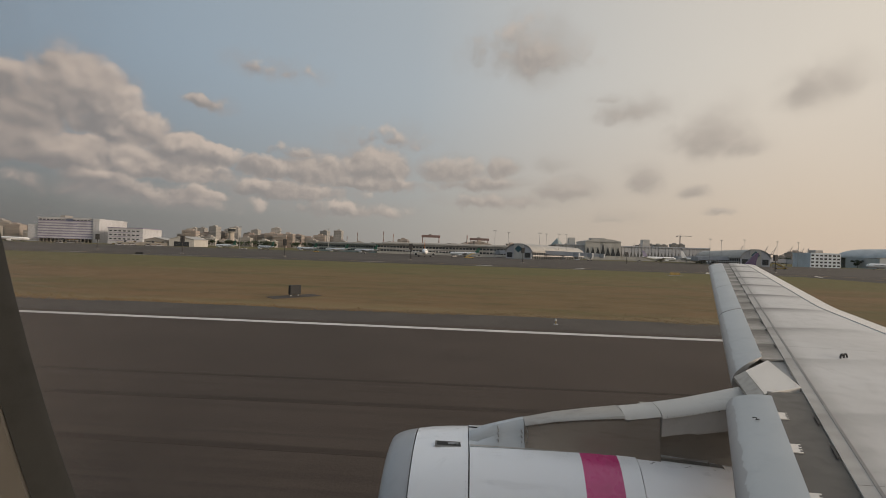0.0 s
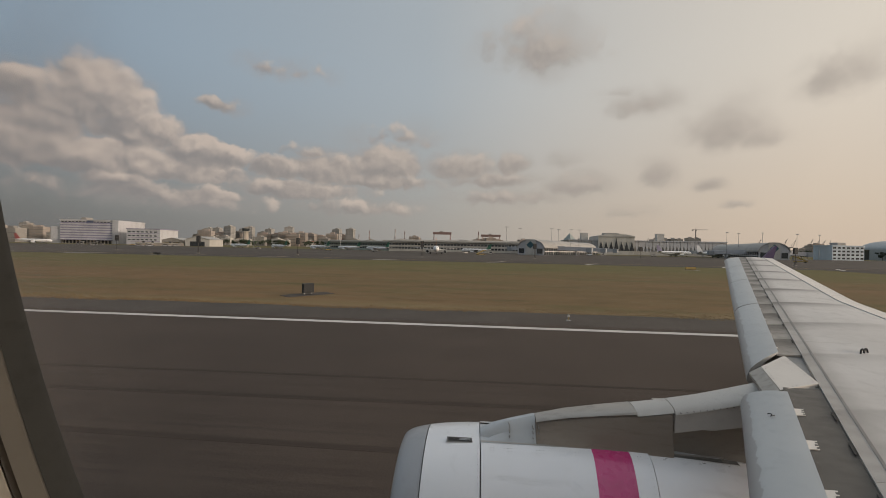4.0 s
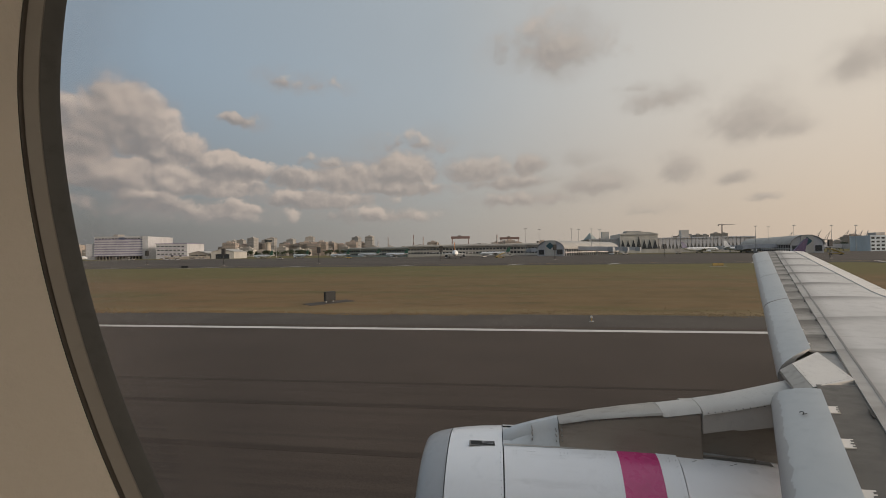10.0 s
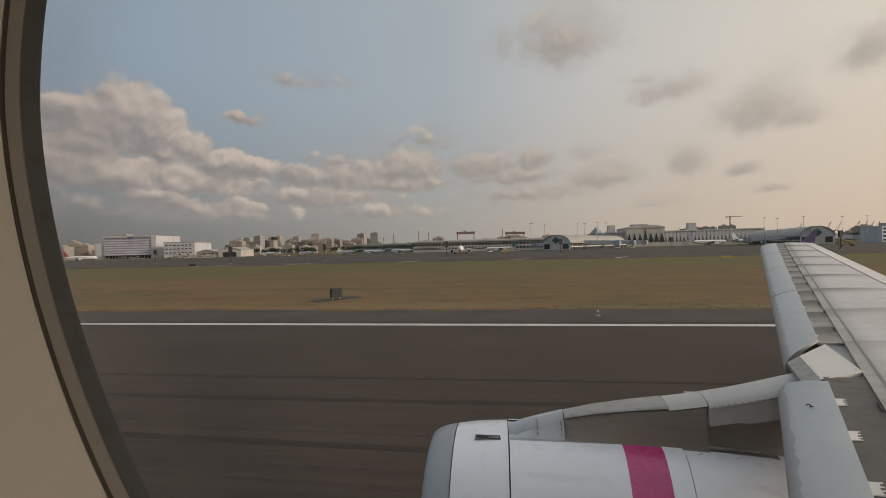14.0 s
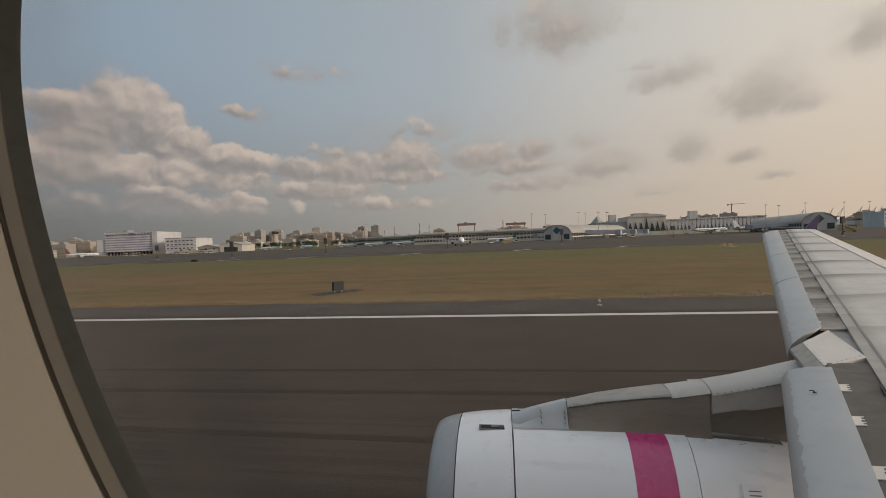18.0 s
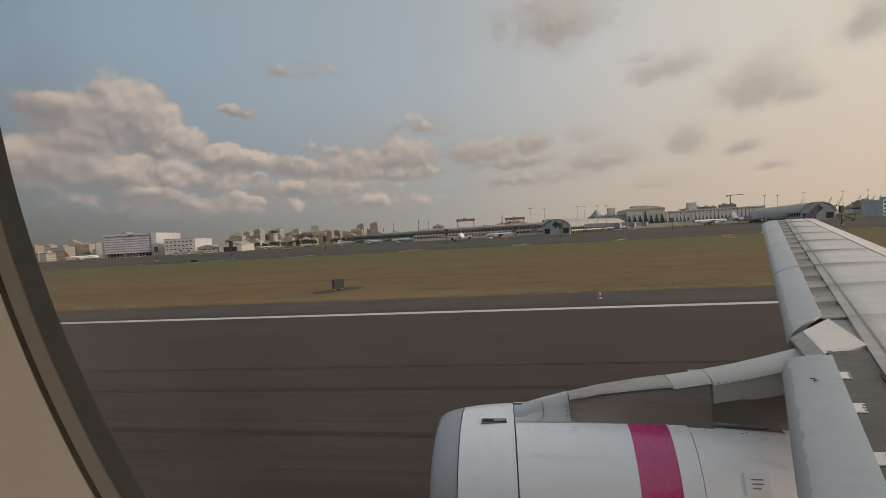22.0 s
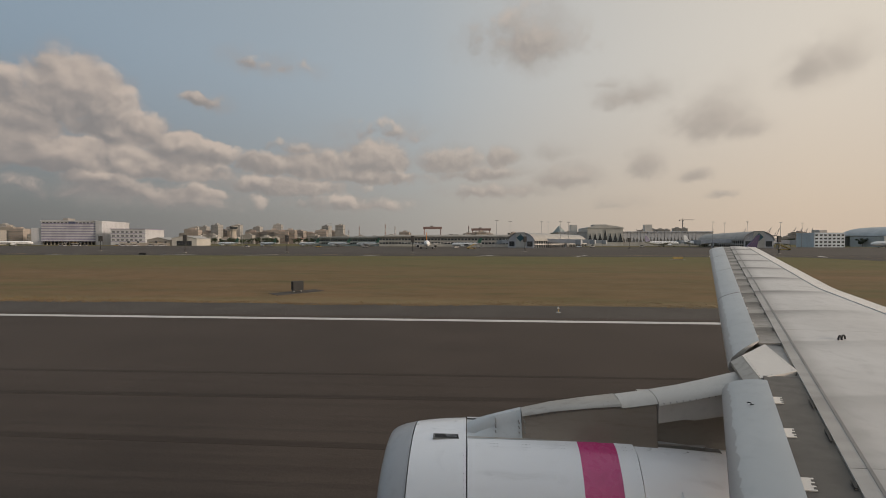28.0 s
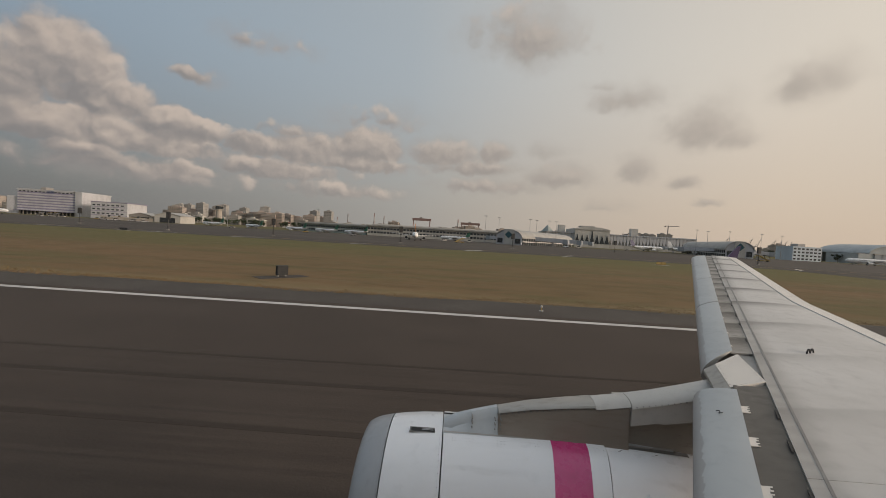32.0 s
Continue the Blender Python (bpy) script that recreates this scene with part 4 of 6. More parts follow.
for i in range(34):
    x = 0.66 + i * 0.062
    z = 2.690 + 0.235 * (x - 0.64) - 0.05 * (x - 0.64) ** 2 if x < 1.62 else 2.852 + 0.17 * (x - 1.62)
    yy = EY - 0.02 - (0.118 + 0.092 * (x - 0.635) if x < 1.62 else 0.226)
    rod((x, yy - 0.006, z), (x, yy + 0.05, z), 0.0065, sides=5, bm=bm)
for z in (2.56, 2.61, 2.66):
    for x in (0.36, 0.60, 0.66):
        rod((x, EY - 0.195, z), (x, EY - 0.05, z), 0.0065, sides=5, bm=bm)
tagged(part("rivets", bm, M["seal"], pylon), kind="stuff")
part("hinge_rail", turn_body([(0.066, 0.955), (0.066, 1.012), (2.45, 0.98), (2.45, 0.90)], 2, 0.214, 0.236), M["pylon"], engine, "grey hinge rail")

# slat number: a plain figure painted on the inner slat
num = bpy.data.curves.new("slat_figure", "FONT")
num.body, num.size, num.extrude = "2", 0.075, 0.002
fig = new("slat_figure", num)
fig.data.materials.append(M["dark"])
fig.parent = airliner
yy = 3.38
fig.matrix_basis = pose(le_x(yy) + 0.10, yy, le_z(yy) + 0.87 * (top_z(yy, 0.355) + 0.012 - le_z(yy)) + 0.004, 0, -16, -8)

# fuselage and cabin wall
FY, FZ = -1.822, 4.57
WX0, WX1, WZ0, WZ1 = -0.42, 0.42, 4.16, 4.98


def tube(r, name, material, label, flip):
    bm = bmesh.new()
    xs = [-11, -8, -5, -2.5, WX0, WX1, 2.5, 5, 8, 11]
    a0, a1 = math.asin((WZ0 - FZ) / r), math.asin((WZ1 - FZ) / r)
    k = 44
    angles = [a0, a1] + [a1 + (2 * math.pi - (a1 - a0)) * i / k for i in range(1, k)]
    vs = [[bm.verts.new((x, FY + r * math.cos(a), FZ + r * math.sin(a))) for a in angles] for x in xs]
    for i in range(len(xs) - 1):
        for j in range(len(angles)):
            if xs[i] == WX0 and j == 0:
                continue
            q = (j + 1) % len(angles)
            bm.faces.new((vs[i][j], vs[i][q], vs[i + 1][q], vs[i + 1][j]))
    bm.faces.new(vs[0])
    bm.faces.new(list(reversed(vs[-1])))
    bmesh.ops.recalc_face_normals(bm, faces=bm.faces)
    if flip:
        bmesh.ops.reverse_faces(bm, faces=bm.faces)
    return part(name, bm, material, smooth=False)


fuselage = tube(2.01, "fuselage_skin", M["white_plane"], "", False)
fuselage.parent = airliner
lining = tagged(tube(1.883, "wall_cabin", M["cabin"], "", True), "plain grey lining of the passenger cabin", "wall", kind="structure")

CX, CZ, CA, CB, CN = 0.0091, 4.568, 0.166, 0.2456, 1.707


def oval(y, grow, k=200, dx=0.0, gz=None):
    pts = []
    for i in range(k):
        a = 2 * math.pi * i / k
        c, s = math.cos(a), math.sin(a)
        pts.append((CX + dx + (CA + grow) * math.copysign(abs(c) ** (2 / CN), c), y, CZ + (CB + (0.7 * grow if gz is None else gz)) * math.copysign(abs(s) ** (2 / CN), s)))
    return pts


def rect(y, k=200):
    pts = []
    for i in range(k):
        a = 2 * math.pi * i / k
        c, s = math.cos(a), math.sin(a)
        m = max(abs(c), abs(s))
        pts.append(((WX0 + WX1) / 2 + (WX1 - WX0) / 2 * c / m, y, (WZ0 + WZ1) / 2 + (WZ1 - WZ0) / 2 * s / m))
    return pts


window = thing("window_1", "cabin window with black seal and taupe trim", "window", kind="structure")
part("window_reveal", loft([oval(0.1132, 0.0022), oval(0.1118, 0.0034), oval(0.104, 0.0105), oval(0.095, 0.018), oval(0.080, 0.030), oval(0.050, 0.060), oval(0.030, 0.10), oval(0.022, 0.17), rect(0.020), rect(0.012), oval(0.012, 0.17), oval(0.02, 0.105), oval(0.04, 0.066), oval(0.07, 0.043), oval(0.1, 0.022), oval(0.116, 0.006)], caps=False), M["panel"], window, "beige moulded plastic reveal", smooth=True)
part("window_trim", loft([oval(0.1178, -0.0008), oval(0.1168, -0.0008), oval(0.1150, 0.0010), oval(0.1143, 0.0014), oval(0.1150, 0.0024), oval(0.120, 0.004)], caps=False), M["taupe"], window, "taupe trim ring", smooth=True)
part("trim_groove", loft([oval(0.1165, 0.0012), oval(0.1150, 0.0015), oval(0.1148, 0.0022), oval(0.1136, 0.0024), oval(0.118, 0.006)], caps=False), M["groove"], window, smooth=True)
part("window_seal", loft([oval(0.1245, 0.001), oval(0.1215, -0.0035), oval(0.1203, -0.0034), oval(0.1172, -0.0010), oval(0.1185, 0.002), oval(0.1205, 0.010), oval(0.128, 0.012)], caps=False), M["rubber"], window, "black rubber seal", smooth=True)
bm = loft([oval(0.126, 0.012), oval(0.142, 0.045), rect(0.147), rect(0.137), oval(0.130, 0.03)], caps=False)
part("outer_frame", bm, M["rubber"], window)
bm = bmesh.new()
bm.faces.new([bm.verts.new(p) for p in oval(0.1255, 0.011)])
pane = part("pane", bm, M["pane"], window, "scuffed clear acrylic pane")
pane.visible_shadow = False

# unseen fill added to brighten the window surround, a long strip in a plain housing
cabin_fill = thing("ceiling_light", "unseen glowing strip in a plain housing, added to brighten the window surround", "light")
part("housing", box(-4.0, 4.0, FY - 0.26, FY + 0.26, FZ + 1.70, FZ + 1.80, 0.02), M["cabin"], cabin_fill)
part("diffuser", box(-3.9, 3.9, FY - 0.20, FY + 0.20, FZ + 1.68, FZ + 1.70), M["diffuser"], cabin_fill, "glowing panel of the added fill")

# ---- airport buildings ----
def along(a, b):
    """A pose at a whose x axis runs to b; the inside lies on +y."""
    return pose(a[0], a[1], 0, 0, 0, math.degrees(math.atan2(b[1] - a[1], b[0] - a[0])))


def gap(a, b):
    return math.hypot(b[0] - a[0], b[1] - a[1])


def shared(name, me, parent, at, label=""):
    """One more part on a mesh that others use too."""
    ob = new(name, me)
    ob.parent = parent
    ob.matrix_basis = at
    return tagged(ob, label)


def cargo_terminal(a, b, deep, high):
    w = gap(a, b)
    t = thing("cargo_terminal", "long white cargo terminal with lilac bands and a dark loading dock", "building", at=along(a, b))
    part("wall", box(0, w, 0, deep, 5.0, high), M["clad_white"], t, "white ribbed cladding")
    # solid dark block drawn in place of the dock's shaded inside
    part("ground_floor", box(2, w - 2, 3, deep, 0, 5.0), M["window"], t, "loading dock filled by a block coloured as its shade")
    col = mesh_of("column", box(-0.5, 0.5, 0.2, 1.2, 0, 5.0), M["concrete"])
    for i in range(15):
        shared("column", col, t, pose(2 + (w - 4) * i / 14, 0, 0))
    for z in (7.0, 10.4, 13.8, 17.2, 20.6, 24.0, 27.2):
        part("band", box(0, w, -0.12, 0.3, z, z + 1.5), M["clad_lilac"], t, "lilac-grey band")
    part("canopy", box(-1, w + 1, -5, 1, 4.7, 5.3), M["clad_lilac"], t)
    louvre = mesh_of("louvre", box(-1.5, 1.5, -0.15, 0.2, -0.7, 0.7), M["window"])
    for i in range(int(w / 4.6)):
        shared("louvre", louvre, t, pose(3 + i * 4.6, 0, high - 2.2))
    # company sign: plain dark bars
    for i in range(4):
        part("sign_bar", box(w * 0.50 + i * 2.2, w * 0.50 + i * 2.2 + 1.6, -0.2, 0.1, high - 3.4, high - 0.6), M["blue_door"], t)
    for i in range(7):
        part("sign_bar", box(w * 0.46 + i * 2.4, w * 0.46 + i * 2.4 + 1.7, -0.2, 0.1, high - 8.4, high - 6.6), M["clad_lilac"], t)
    part("roof", box(-0.6, w + 0.6, -0.6, deep + 0.6, high, high + 0.9), M["clad_white"], t)
    part("plant_room", box(w * 0.25, w * 0.34, 12, 24, high + 0.9, high + 4.5), M["concrete"], t)
    part("end_tower", box(w, w + 8, -1.5, deep * 0.7, 0, high + 0.6), M["clad_white"], t, "pale stair tower")
    part("step_block", box(-14, 0, 2, deep, 0, high * 0.72), M["clad_white"], t)
    return t


def office_annex(a, b, deep, high):
    w = gap(a, b)
    t = thing("cargo_annex", "white three-storey annex with strips of windows", "building", at=along(a, b))
    part("wall", box(0, w, 0, deep, 0, high), M["clad_white"], t)
    part("roof", box(-0.5, w + 0.5, -0.5, deep + 0.5, high, high + 0.8), M["clad_lilac"], t)
    pane_mesh = mesh_of("window", box(-1.6, 1.6, -0.15, 0.2, -0.75, 0.75), M["window"])
    for r in range(3):
        part("band", box(0, w, -0.1, 0.2, 4.2 + r * 5.2, 4.7 + r * 5.2), M["clad_lilac"], t)
        for i in range(int(w / 5.5)):
            shared("window", pane_mesh, t, pose(3.5 + i * 5.5, 0, 6.6 + r * 5.2))
    return t


cargo_terminal((-559, 496), (-491, 505), 62, 31.5)
office_annex((-459, 492), (-417, 498), 40, 20.5)


def shed(a, b, deep, high, wall, roof, doors, label, name="hangar_shed", door_mat="window"):
    """A gabled shed whose gable faces the apron."""
    w = gap(a, b)
    t = thing(name, label, "hangar", at=along(a, b))
    part("wall", prism([(0, 0), (w, 0), (w, high * 0.72), (w / 2, high), (0, high * 0.72)], 0, deep), M[wall], t)
    for s in (0, 1):
        x0, x1 = (-0.6, w / 2) if s == 0 else (w / 2, w + 0.6)
        z0, z1 = (high * 0.72 - 0.1, high + 0.2) if s == 0 else (high + 0.2, high * 0.72 - 0.1)
        part("roof", prism([(x0, z0), (x1, z1), (x1, z1 + 0.35), (x0, z0 + 0.35)], -0.7, deep + 0.7), M[roof], t)
    for x0, x1, z1 in doors:
        part("door", box(w * x0, w * x1, -0.15, 0.3, 0, high * z1), M[door_mat], t)
    return t


shed((-330, 431), (-303, 434), 30, 11, "render_white", "roof_pale", ((0.2, 0.8, 0.5),), "white gabled shed with a wide dark doorway")
shed((-363, 436), (-340, 439), 24, 9, "concrete", "roof_pale", ((0.1, 0.45, 0.5), (0.55, 0.9, 0.5)), "grey gabled shed with two dark doors")


def low_wall(a, b, high, mat, label, name="boundary_wall"):
    w = gap(a, b)
    t = thing(name, label, "wall", at=along(a, b))
    part("panel", box(0, w, 0, 0.4, 0, high), M[mat], t)
    part("coping", box(-0.1, w + 0.1, -0.1, 0.5, high, high + 0.25), M["render_white"], t)
    return t


low_wall((-377, 416), (-326, 423), 3.2, "tile_beige", "long low ochre wall beside the apron")


def long_pier(a, b, deep, high, label, wall="roof_green", bays=26):
    """A long low building with a row of windows and a stepped flat roof."""
    w = gap(a, b)
    t = thing("pier_building", label, "building", at=along(a, b))
    part("wall", box(0, w, 0, deep, 0, high * 0.8), M[wall], t)
    part("roof", box(-1, w + 1, -2, deep + 1, high * 0.8, high * 0.9), M["roof_pale"], t)
    part("clerestory", box(w * 0.02, w * 0.98, deep * 0.3, deep * 0.7, high * 0.9, high), M["render_white"], t)
    pane_mesh = mesh_of("window", box(-0.36 * w / bays, 0.36 * w / bays, -0.2, 0.2, -0.9, 0.9), M["window"])
    for r, z in enumerate((0.28, 0.6)):
        for i in range(bays):
            shared("window", pane_mesh, t, pose(w * (i + 0.5) / bays, 0, high * z))
    part("band", box(0, w, -0.3, 0.2, high * 0.42, high * 0.47), M["render_white"], t)
    return t


long_pier((-169, 437), (-91, 412), 22, 10.5, "low grey-green pier with a pale roof")
long_pier((-89, 407), (46, 394), 24, 12.0, "long white pier with rows of windows", "render_white", 40)


def concourse(a, b, wide, high, label, bridges):
    """A vaulted boarding concourse: arched gable at a with a diamond panel, running to b."""
    w = gap(a, b)
    t = thing("concourse", label, "building", at=along(a, b))
    arch = [(wide / 2 * math.cos(math.pi * i / 16), high * 0.45 + high * 0.55 * math.sin(math.pi * i / 16)) for i in range(17)]
    outer = [(wide / 2 * 1.04 * math.cos(math.pi * i / 16), high * 0.45 + high * 0.575 * math.sin(math.pi * i / 16)) for i in range(17)]
    k = 10
    part("roof", loft([[(w * i / k - 1.2, y, z) for y, z in outer] + [(w * i / k - 1.2, y, z) for y, z in reversed(arch)] for i in range(k + 1)]), M["roof_pale"], t, "pale vaulted metal roof")
    part("wall", loft([[(x, wide / 2, 0), (x, -wide / 2, 0), (x, -wide / 2, high * 0.5), (x, wide / 2, high * 0.5)] for x in (0.4, w)]), M["window"], t, "dark glazed flank")
    part("gable", loft([[(x, y * 0.985, z * 0.985) for y, z in arch] + [(x, -wide * 0.49, 0), (x, wide * 0.49, 0)] for x in (-0.4, 0.4)]), M["clad_white"], t, "pale arched gable")
    part("gable_frame", box(-1.0, -0.2, -wide * 0.19, wide * 0.19, 0, high * 1.02, 0.2), M["render_white"], t)
    part("diamond_panel", loft([[(x, 0, high * 0.42), (x, wide * 0.15, high * 0.66), (x, 0, high * 0.9), (x, -wide * 0.15, high * 0.66)] for x in (-1.25, -0.9)]), M["teal"], t, "dark teal diamond panel")
    for s in (-1, 1):
        part("gable_glazing", box(-0.7, -0.2, s * wide * 0.24, s * wide * 0.44, high * 0.1, high * 0.42), M["window"], t)
    fin = mesh_of("mullion", box(-0.25, 0.25, -wide / 2 - 0.6, wide / 2 + 0.6, 0, high * 0.5), M["roof_pale"])
    for i in range(int(w / 5)):
        shared("mullion", fin, t, pose(2.5 + i * 5, 0, 0))
    for s in (-1, 1):
        part("floor_band", box(0, w, s * wide / 2 - 0.7, s * wide / 2 + 0.7, high * 0.2, high * 0.27), M["render_white"], t)
        part("eave", box(-1, w, s * (wide / 2 + 0.2) - 0.6, s * (wide / 2 + 0.2) + 0.6, high * 0.46, high * 0.53), M["roof_pale"], t)
        for i in range(bridges):
            x0 = w * (i + 0.7) / (bridges + 0.4)
            br = part("boarding_bridge", loft([[(x0 + dx - 1.7, s * y, z), (x0 + dx + 1.7, s * y, z), (x0 + dx + 1.7, s * y, z + 3.2), (x0 + dx - 1.7, s * y, z + 3.2)] for dx, y, z in ((0, wide / 2, 4.4), (4, wide / 2 + 14, 3.9), (5, wide / 2 + 24, 3.2))]), M["clad_white"], t, "white boarding bridge")
            part("bridge_leg", box(x0 + 3.4, x0 + 4.6, s * (wide / 2 + 14) - 0.5, s * (wide / 2 + 14) + 0.5, 0, 4.0), M["steel"], br)
            part("bridge_cab", box(x0 + 2.6, x0 + 7.4, s * (wide / 2 + 22.5), s * (wide / 2 + 27), 2.6, 6.6, 0.4), M["door_grey"], br)
    return t


concourse((45, 327), (120, 444), 23, 12.2, "pale vaulted concourse with a teal diamond on its arched gable", 3)
concourse((234, 333), (270, 459), 20, 13.4, "pale vaulted concourse with glazed flanks and boarding bridges", 3)


def main_terminal(a, b, deep, high):
    w = gap(a, b)
    t = thing("passenger_terminal", "long terminal with white scalloped facade and triangular windows", "building", at=along(a, b))
    part("wall", box(0, w, 2.5, deep, 0, high * 0.92), M["city_window"], t, "dark glazing behind the fins")
    part("base", box(0, w, 0.5, 3, 0, high * 0.26), M["render_white"], t)
    part("roof", box(-1, w + 1, 3, deep + 1, high * 0.92, high * 0.99), M["roof_pale"], t)
    n = 46
    s = w / n
    fin = mesh_of("facade_fin", prism([(-s * 0.46, high), (s * 0.46, high), (s * 0.46, high * 0.62), (0.30, high * 0.30), (0.30, high * 0.24), (-0.30, high * 0.24), (-0.30, high * 0.30), (-s * 0.46, high * 0.62)], 1.6, 2.5), M["clad_white"])
    scal = mesh_of("scallop", loft([[(s * 0.48 * math.cos(math.pi * i / 8), y, high * 0.93 + s * 0.34 * math.sin(math.pi * i / 8)) for i in range(9)] for y in (0.6, 12)]), M["clad_white"])
    for i in range(n):
        shared("facade_fin", fin, t, pose(s * (i + 0.5), 0, 0))
        shared("scallop", scal, t, pose(s * (i + 0.5), 0, 0))
    # taller middle block
    m0, m1, mh = w * 0.19, w * 0.42, high * 1.42
    mid = part("middle_block", loft([[(m0, y, 0), (m1, y, 0), (m1, y, mh * 0.9), (m1 * 0.75 + m0 * 0.25, y, mh * 0.98), ((m0 + m1) / 2, y, mh), (m1 * 0.25 + m0 * 0.75, y, mh * 0.98), (m0, y, mh * 0.9)] for y in (-4, deep * 0.8)]), M["render_white"], t, "cream middle block")
    for i in range(7):
        c = m0 + (m1 - m0) * (i + 0.5) / 7
        hw, top = (m1 - m0) / 15, mh * (0.62 if i != 3 else 0.80)
        part("triangular_window", prism([(c - hw, mh * 0.2), (c + hw, mh * 0.2), (c, top)], -4.4, -3.8), M["window"], mid)
    part("cornice", box(m0 - 0.5, m1 + 0.5, -4.6, -3.6, mh * 0.84, mh * 0.88), M["roof_pale"], mid)
    part("roof_plant", box(m0 + 10, m1 - 14, 10, 24, mh * 0.99, mh * 1.06), M["roof_pale"], mid)
    for u in (0.12, 0.62):
        part("roof_tower", box(w * u - 4, w * u + 4, 14, 22, high, high * 1.5), M["render_white"], t)
    part("roof_pyramid", rod((w * 0.02, 16, high * 0.95), (w * 0.02, 16, high * 1.45), 8.0, 0.2, 4), M["roof_green"], t)
    return t


main_terminal((113, 494), (289, 482), 60, 17.5)


def arched_hangar(x, y, w, deep, high):
    t = thing("arched_hangar", "pale grey arched hangar with tall sliding doors", "hangar", at=pose(x, y, 0))
    arc_line = [(w / 2 * math.cos(math.pi * i / 20) * 0.94, high * 0.52 + high * 0.48 * math.sin(math.pi * i / 20)) for i in range(21)]
    part("roof", loft([[(a * 1.03, yy, b * 1.02) for a, b in arc_line] + [(a, yy, b) for a, b in reversed(arc_line)] for yy in (-1.5, deep)]), M["hangar"], t, "curved grey metal roof")
    part("gable", loft([[(a, yy, b) for a, b in arc_line] + [(-w * 0.47, yy, 0), (w * 0.47, yy, 0)] for yy in (0, 1.2)]), M["hangar"], t)
    for s in (-1, 1):
        part("side_block", box(s * w * 0.47, s * w * 0.62, -1, deep * 0.6, 0, high * 0.5), M["hangar"], t)
    # dark panel on the gable, coloured as the shaded hangar inside
    part("door_recess", box(-w * 0.40, w * 0.40, -0.3, 0.3, 0, high * 0.5), M["window"], t)
    for i in range(8):
        if i != 4:
            part("door", box(-w * 0.40 + w * 0.1 * i + 0.15, -w * 0.40 + w * 0.1 * (i + 1) - 0.15, -0.7 - 0.2 * (i % 2), -0.3, 0, high * 0.485), M["door_grey"], t, "grey sliding door leaf")
    part("door_head", box(-w * 0.41, w * 0.41, -1.2, 0.2, high * 0.49, high * 0.53), M["render_white"], t)
    for s in (-1, 1):
        part("window", box(s * w * 0.16 - 2, s * w * 0.16 + 2, -0.3, 0.2, high * 0.58, high * 0.78), M["window"], t)
    part("rear_wall", box(-w * 0.47, w * 0.47, deep - 1, deep, 0, high * 0.55), M["hangar"], t)
    text = bpy.data.curves.new("sign", "FONT")
    text.body, text.size, text.extrude, text.align_x = "K. H. HANGAR", 4.2, 0.15, "CENTER"
    sign = new("sign", text)
    text.materials.append(M["mast"])
    sign.parent = t
    sign.matrix_basis = pose(0, -0.35, high * 0.80, 90)
    tagged(sign, "dark raised letters")
    return t


arched_hangar(480, 438, 78, 60, 22)


def plain_block(a, b, deep, high, wall, label, floors=4, cols=8, name="office_block", cat="building", glass=0.6):
    """A flat-roofed building with a window grid on its front and a parapet."""
    w = gap(a, b)
    t = thing(name, label, cat, at=along(a, b))
    part("wall", box(0, w, 0, deep, 0, high), M[wall], t)
    part("parapet", box(-0.25, w + 0.25, -0.25, deep + 0.25, high, high + 0.9), M[wall], t)
    fh, cw = high / floors, w / cols
    pane_mesh = mesh_of("window", box(-cw * glass / 2, cw * glass / 2, -0.12, 0.25, -fh * 0.24, fh * 0.24), M["window"])
    for r in range(floors):
        for c in range(cols):
            shared("window", pane_mesh, t, pose(cw * (c + 0.5), 0, fh * (r + 0.55)))
    part("roof_house", box(w * 0.35, w * 0.6, deep * 0.3, deep * 0.7, high + 0.9, high + 3.6), M["concrete"], t)
    return t


plain_block((329, 396), (360, 400), 18, 13, "blue", "pale blue and white office block beside the hangar", 4, 7)
red = plain_block((520, 330), (600, 330), 40, 11, "red", "low red and dark hall with a wide flat roof", 1, 6, "red_hall", glass=0.85)
plain_block((470, 340), (515, 340), 30, 15, "roof_green", "grey-green workshop with a stepped roof", 3, 6, "workshop")
plain_block((640, 420), (690, 420), 30, 42, "tile_grey", "dark grey office tower with a regular window grid", 11, 10, "office_tower")
plain_block((575, 480), (598, 480), 18, 33, "render_white", "slim white apartment tower", 9, 4, "apartment_tower")
shed((-610, 250), (-540, 250), 22, 9, "render_white", "roof_pale", ((0.55, 0.66, 0.5), (0.75, 0.86, 0.5)), "long white shed with two blue doors", "store_shed", "blue_door")
plain_block((-700, 262), (-640, 262), 20, 8, "concrete", "low grey fire station with open bays", 1, 9, "fire_station", glass=0.8)


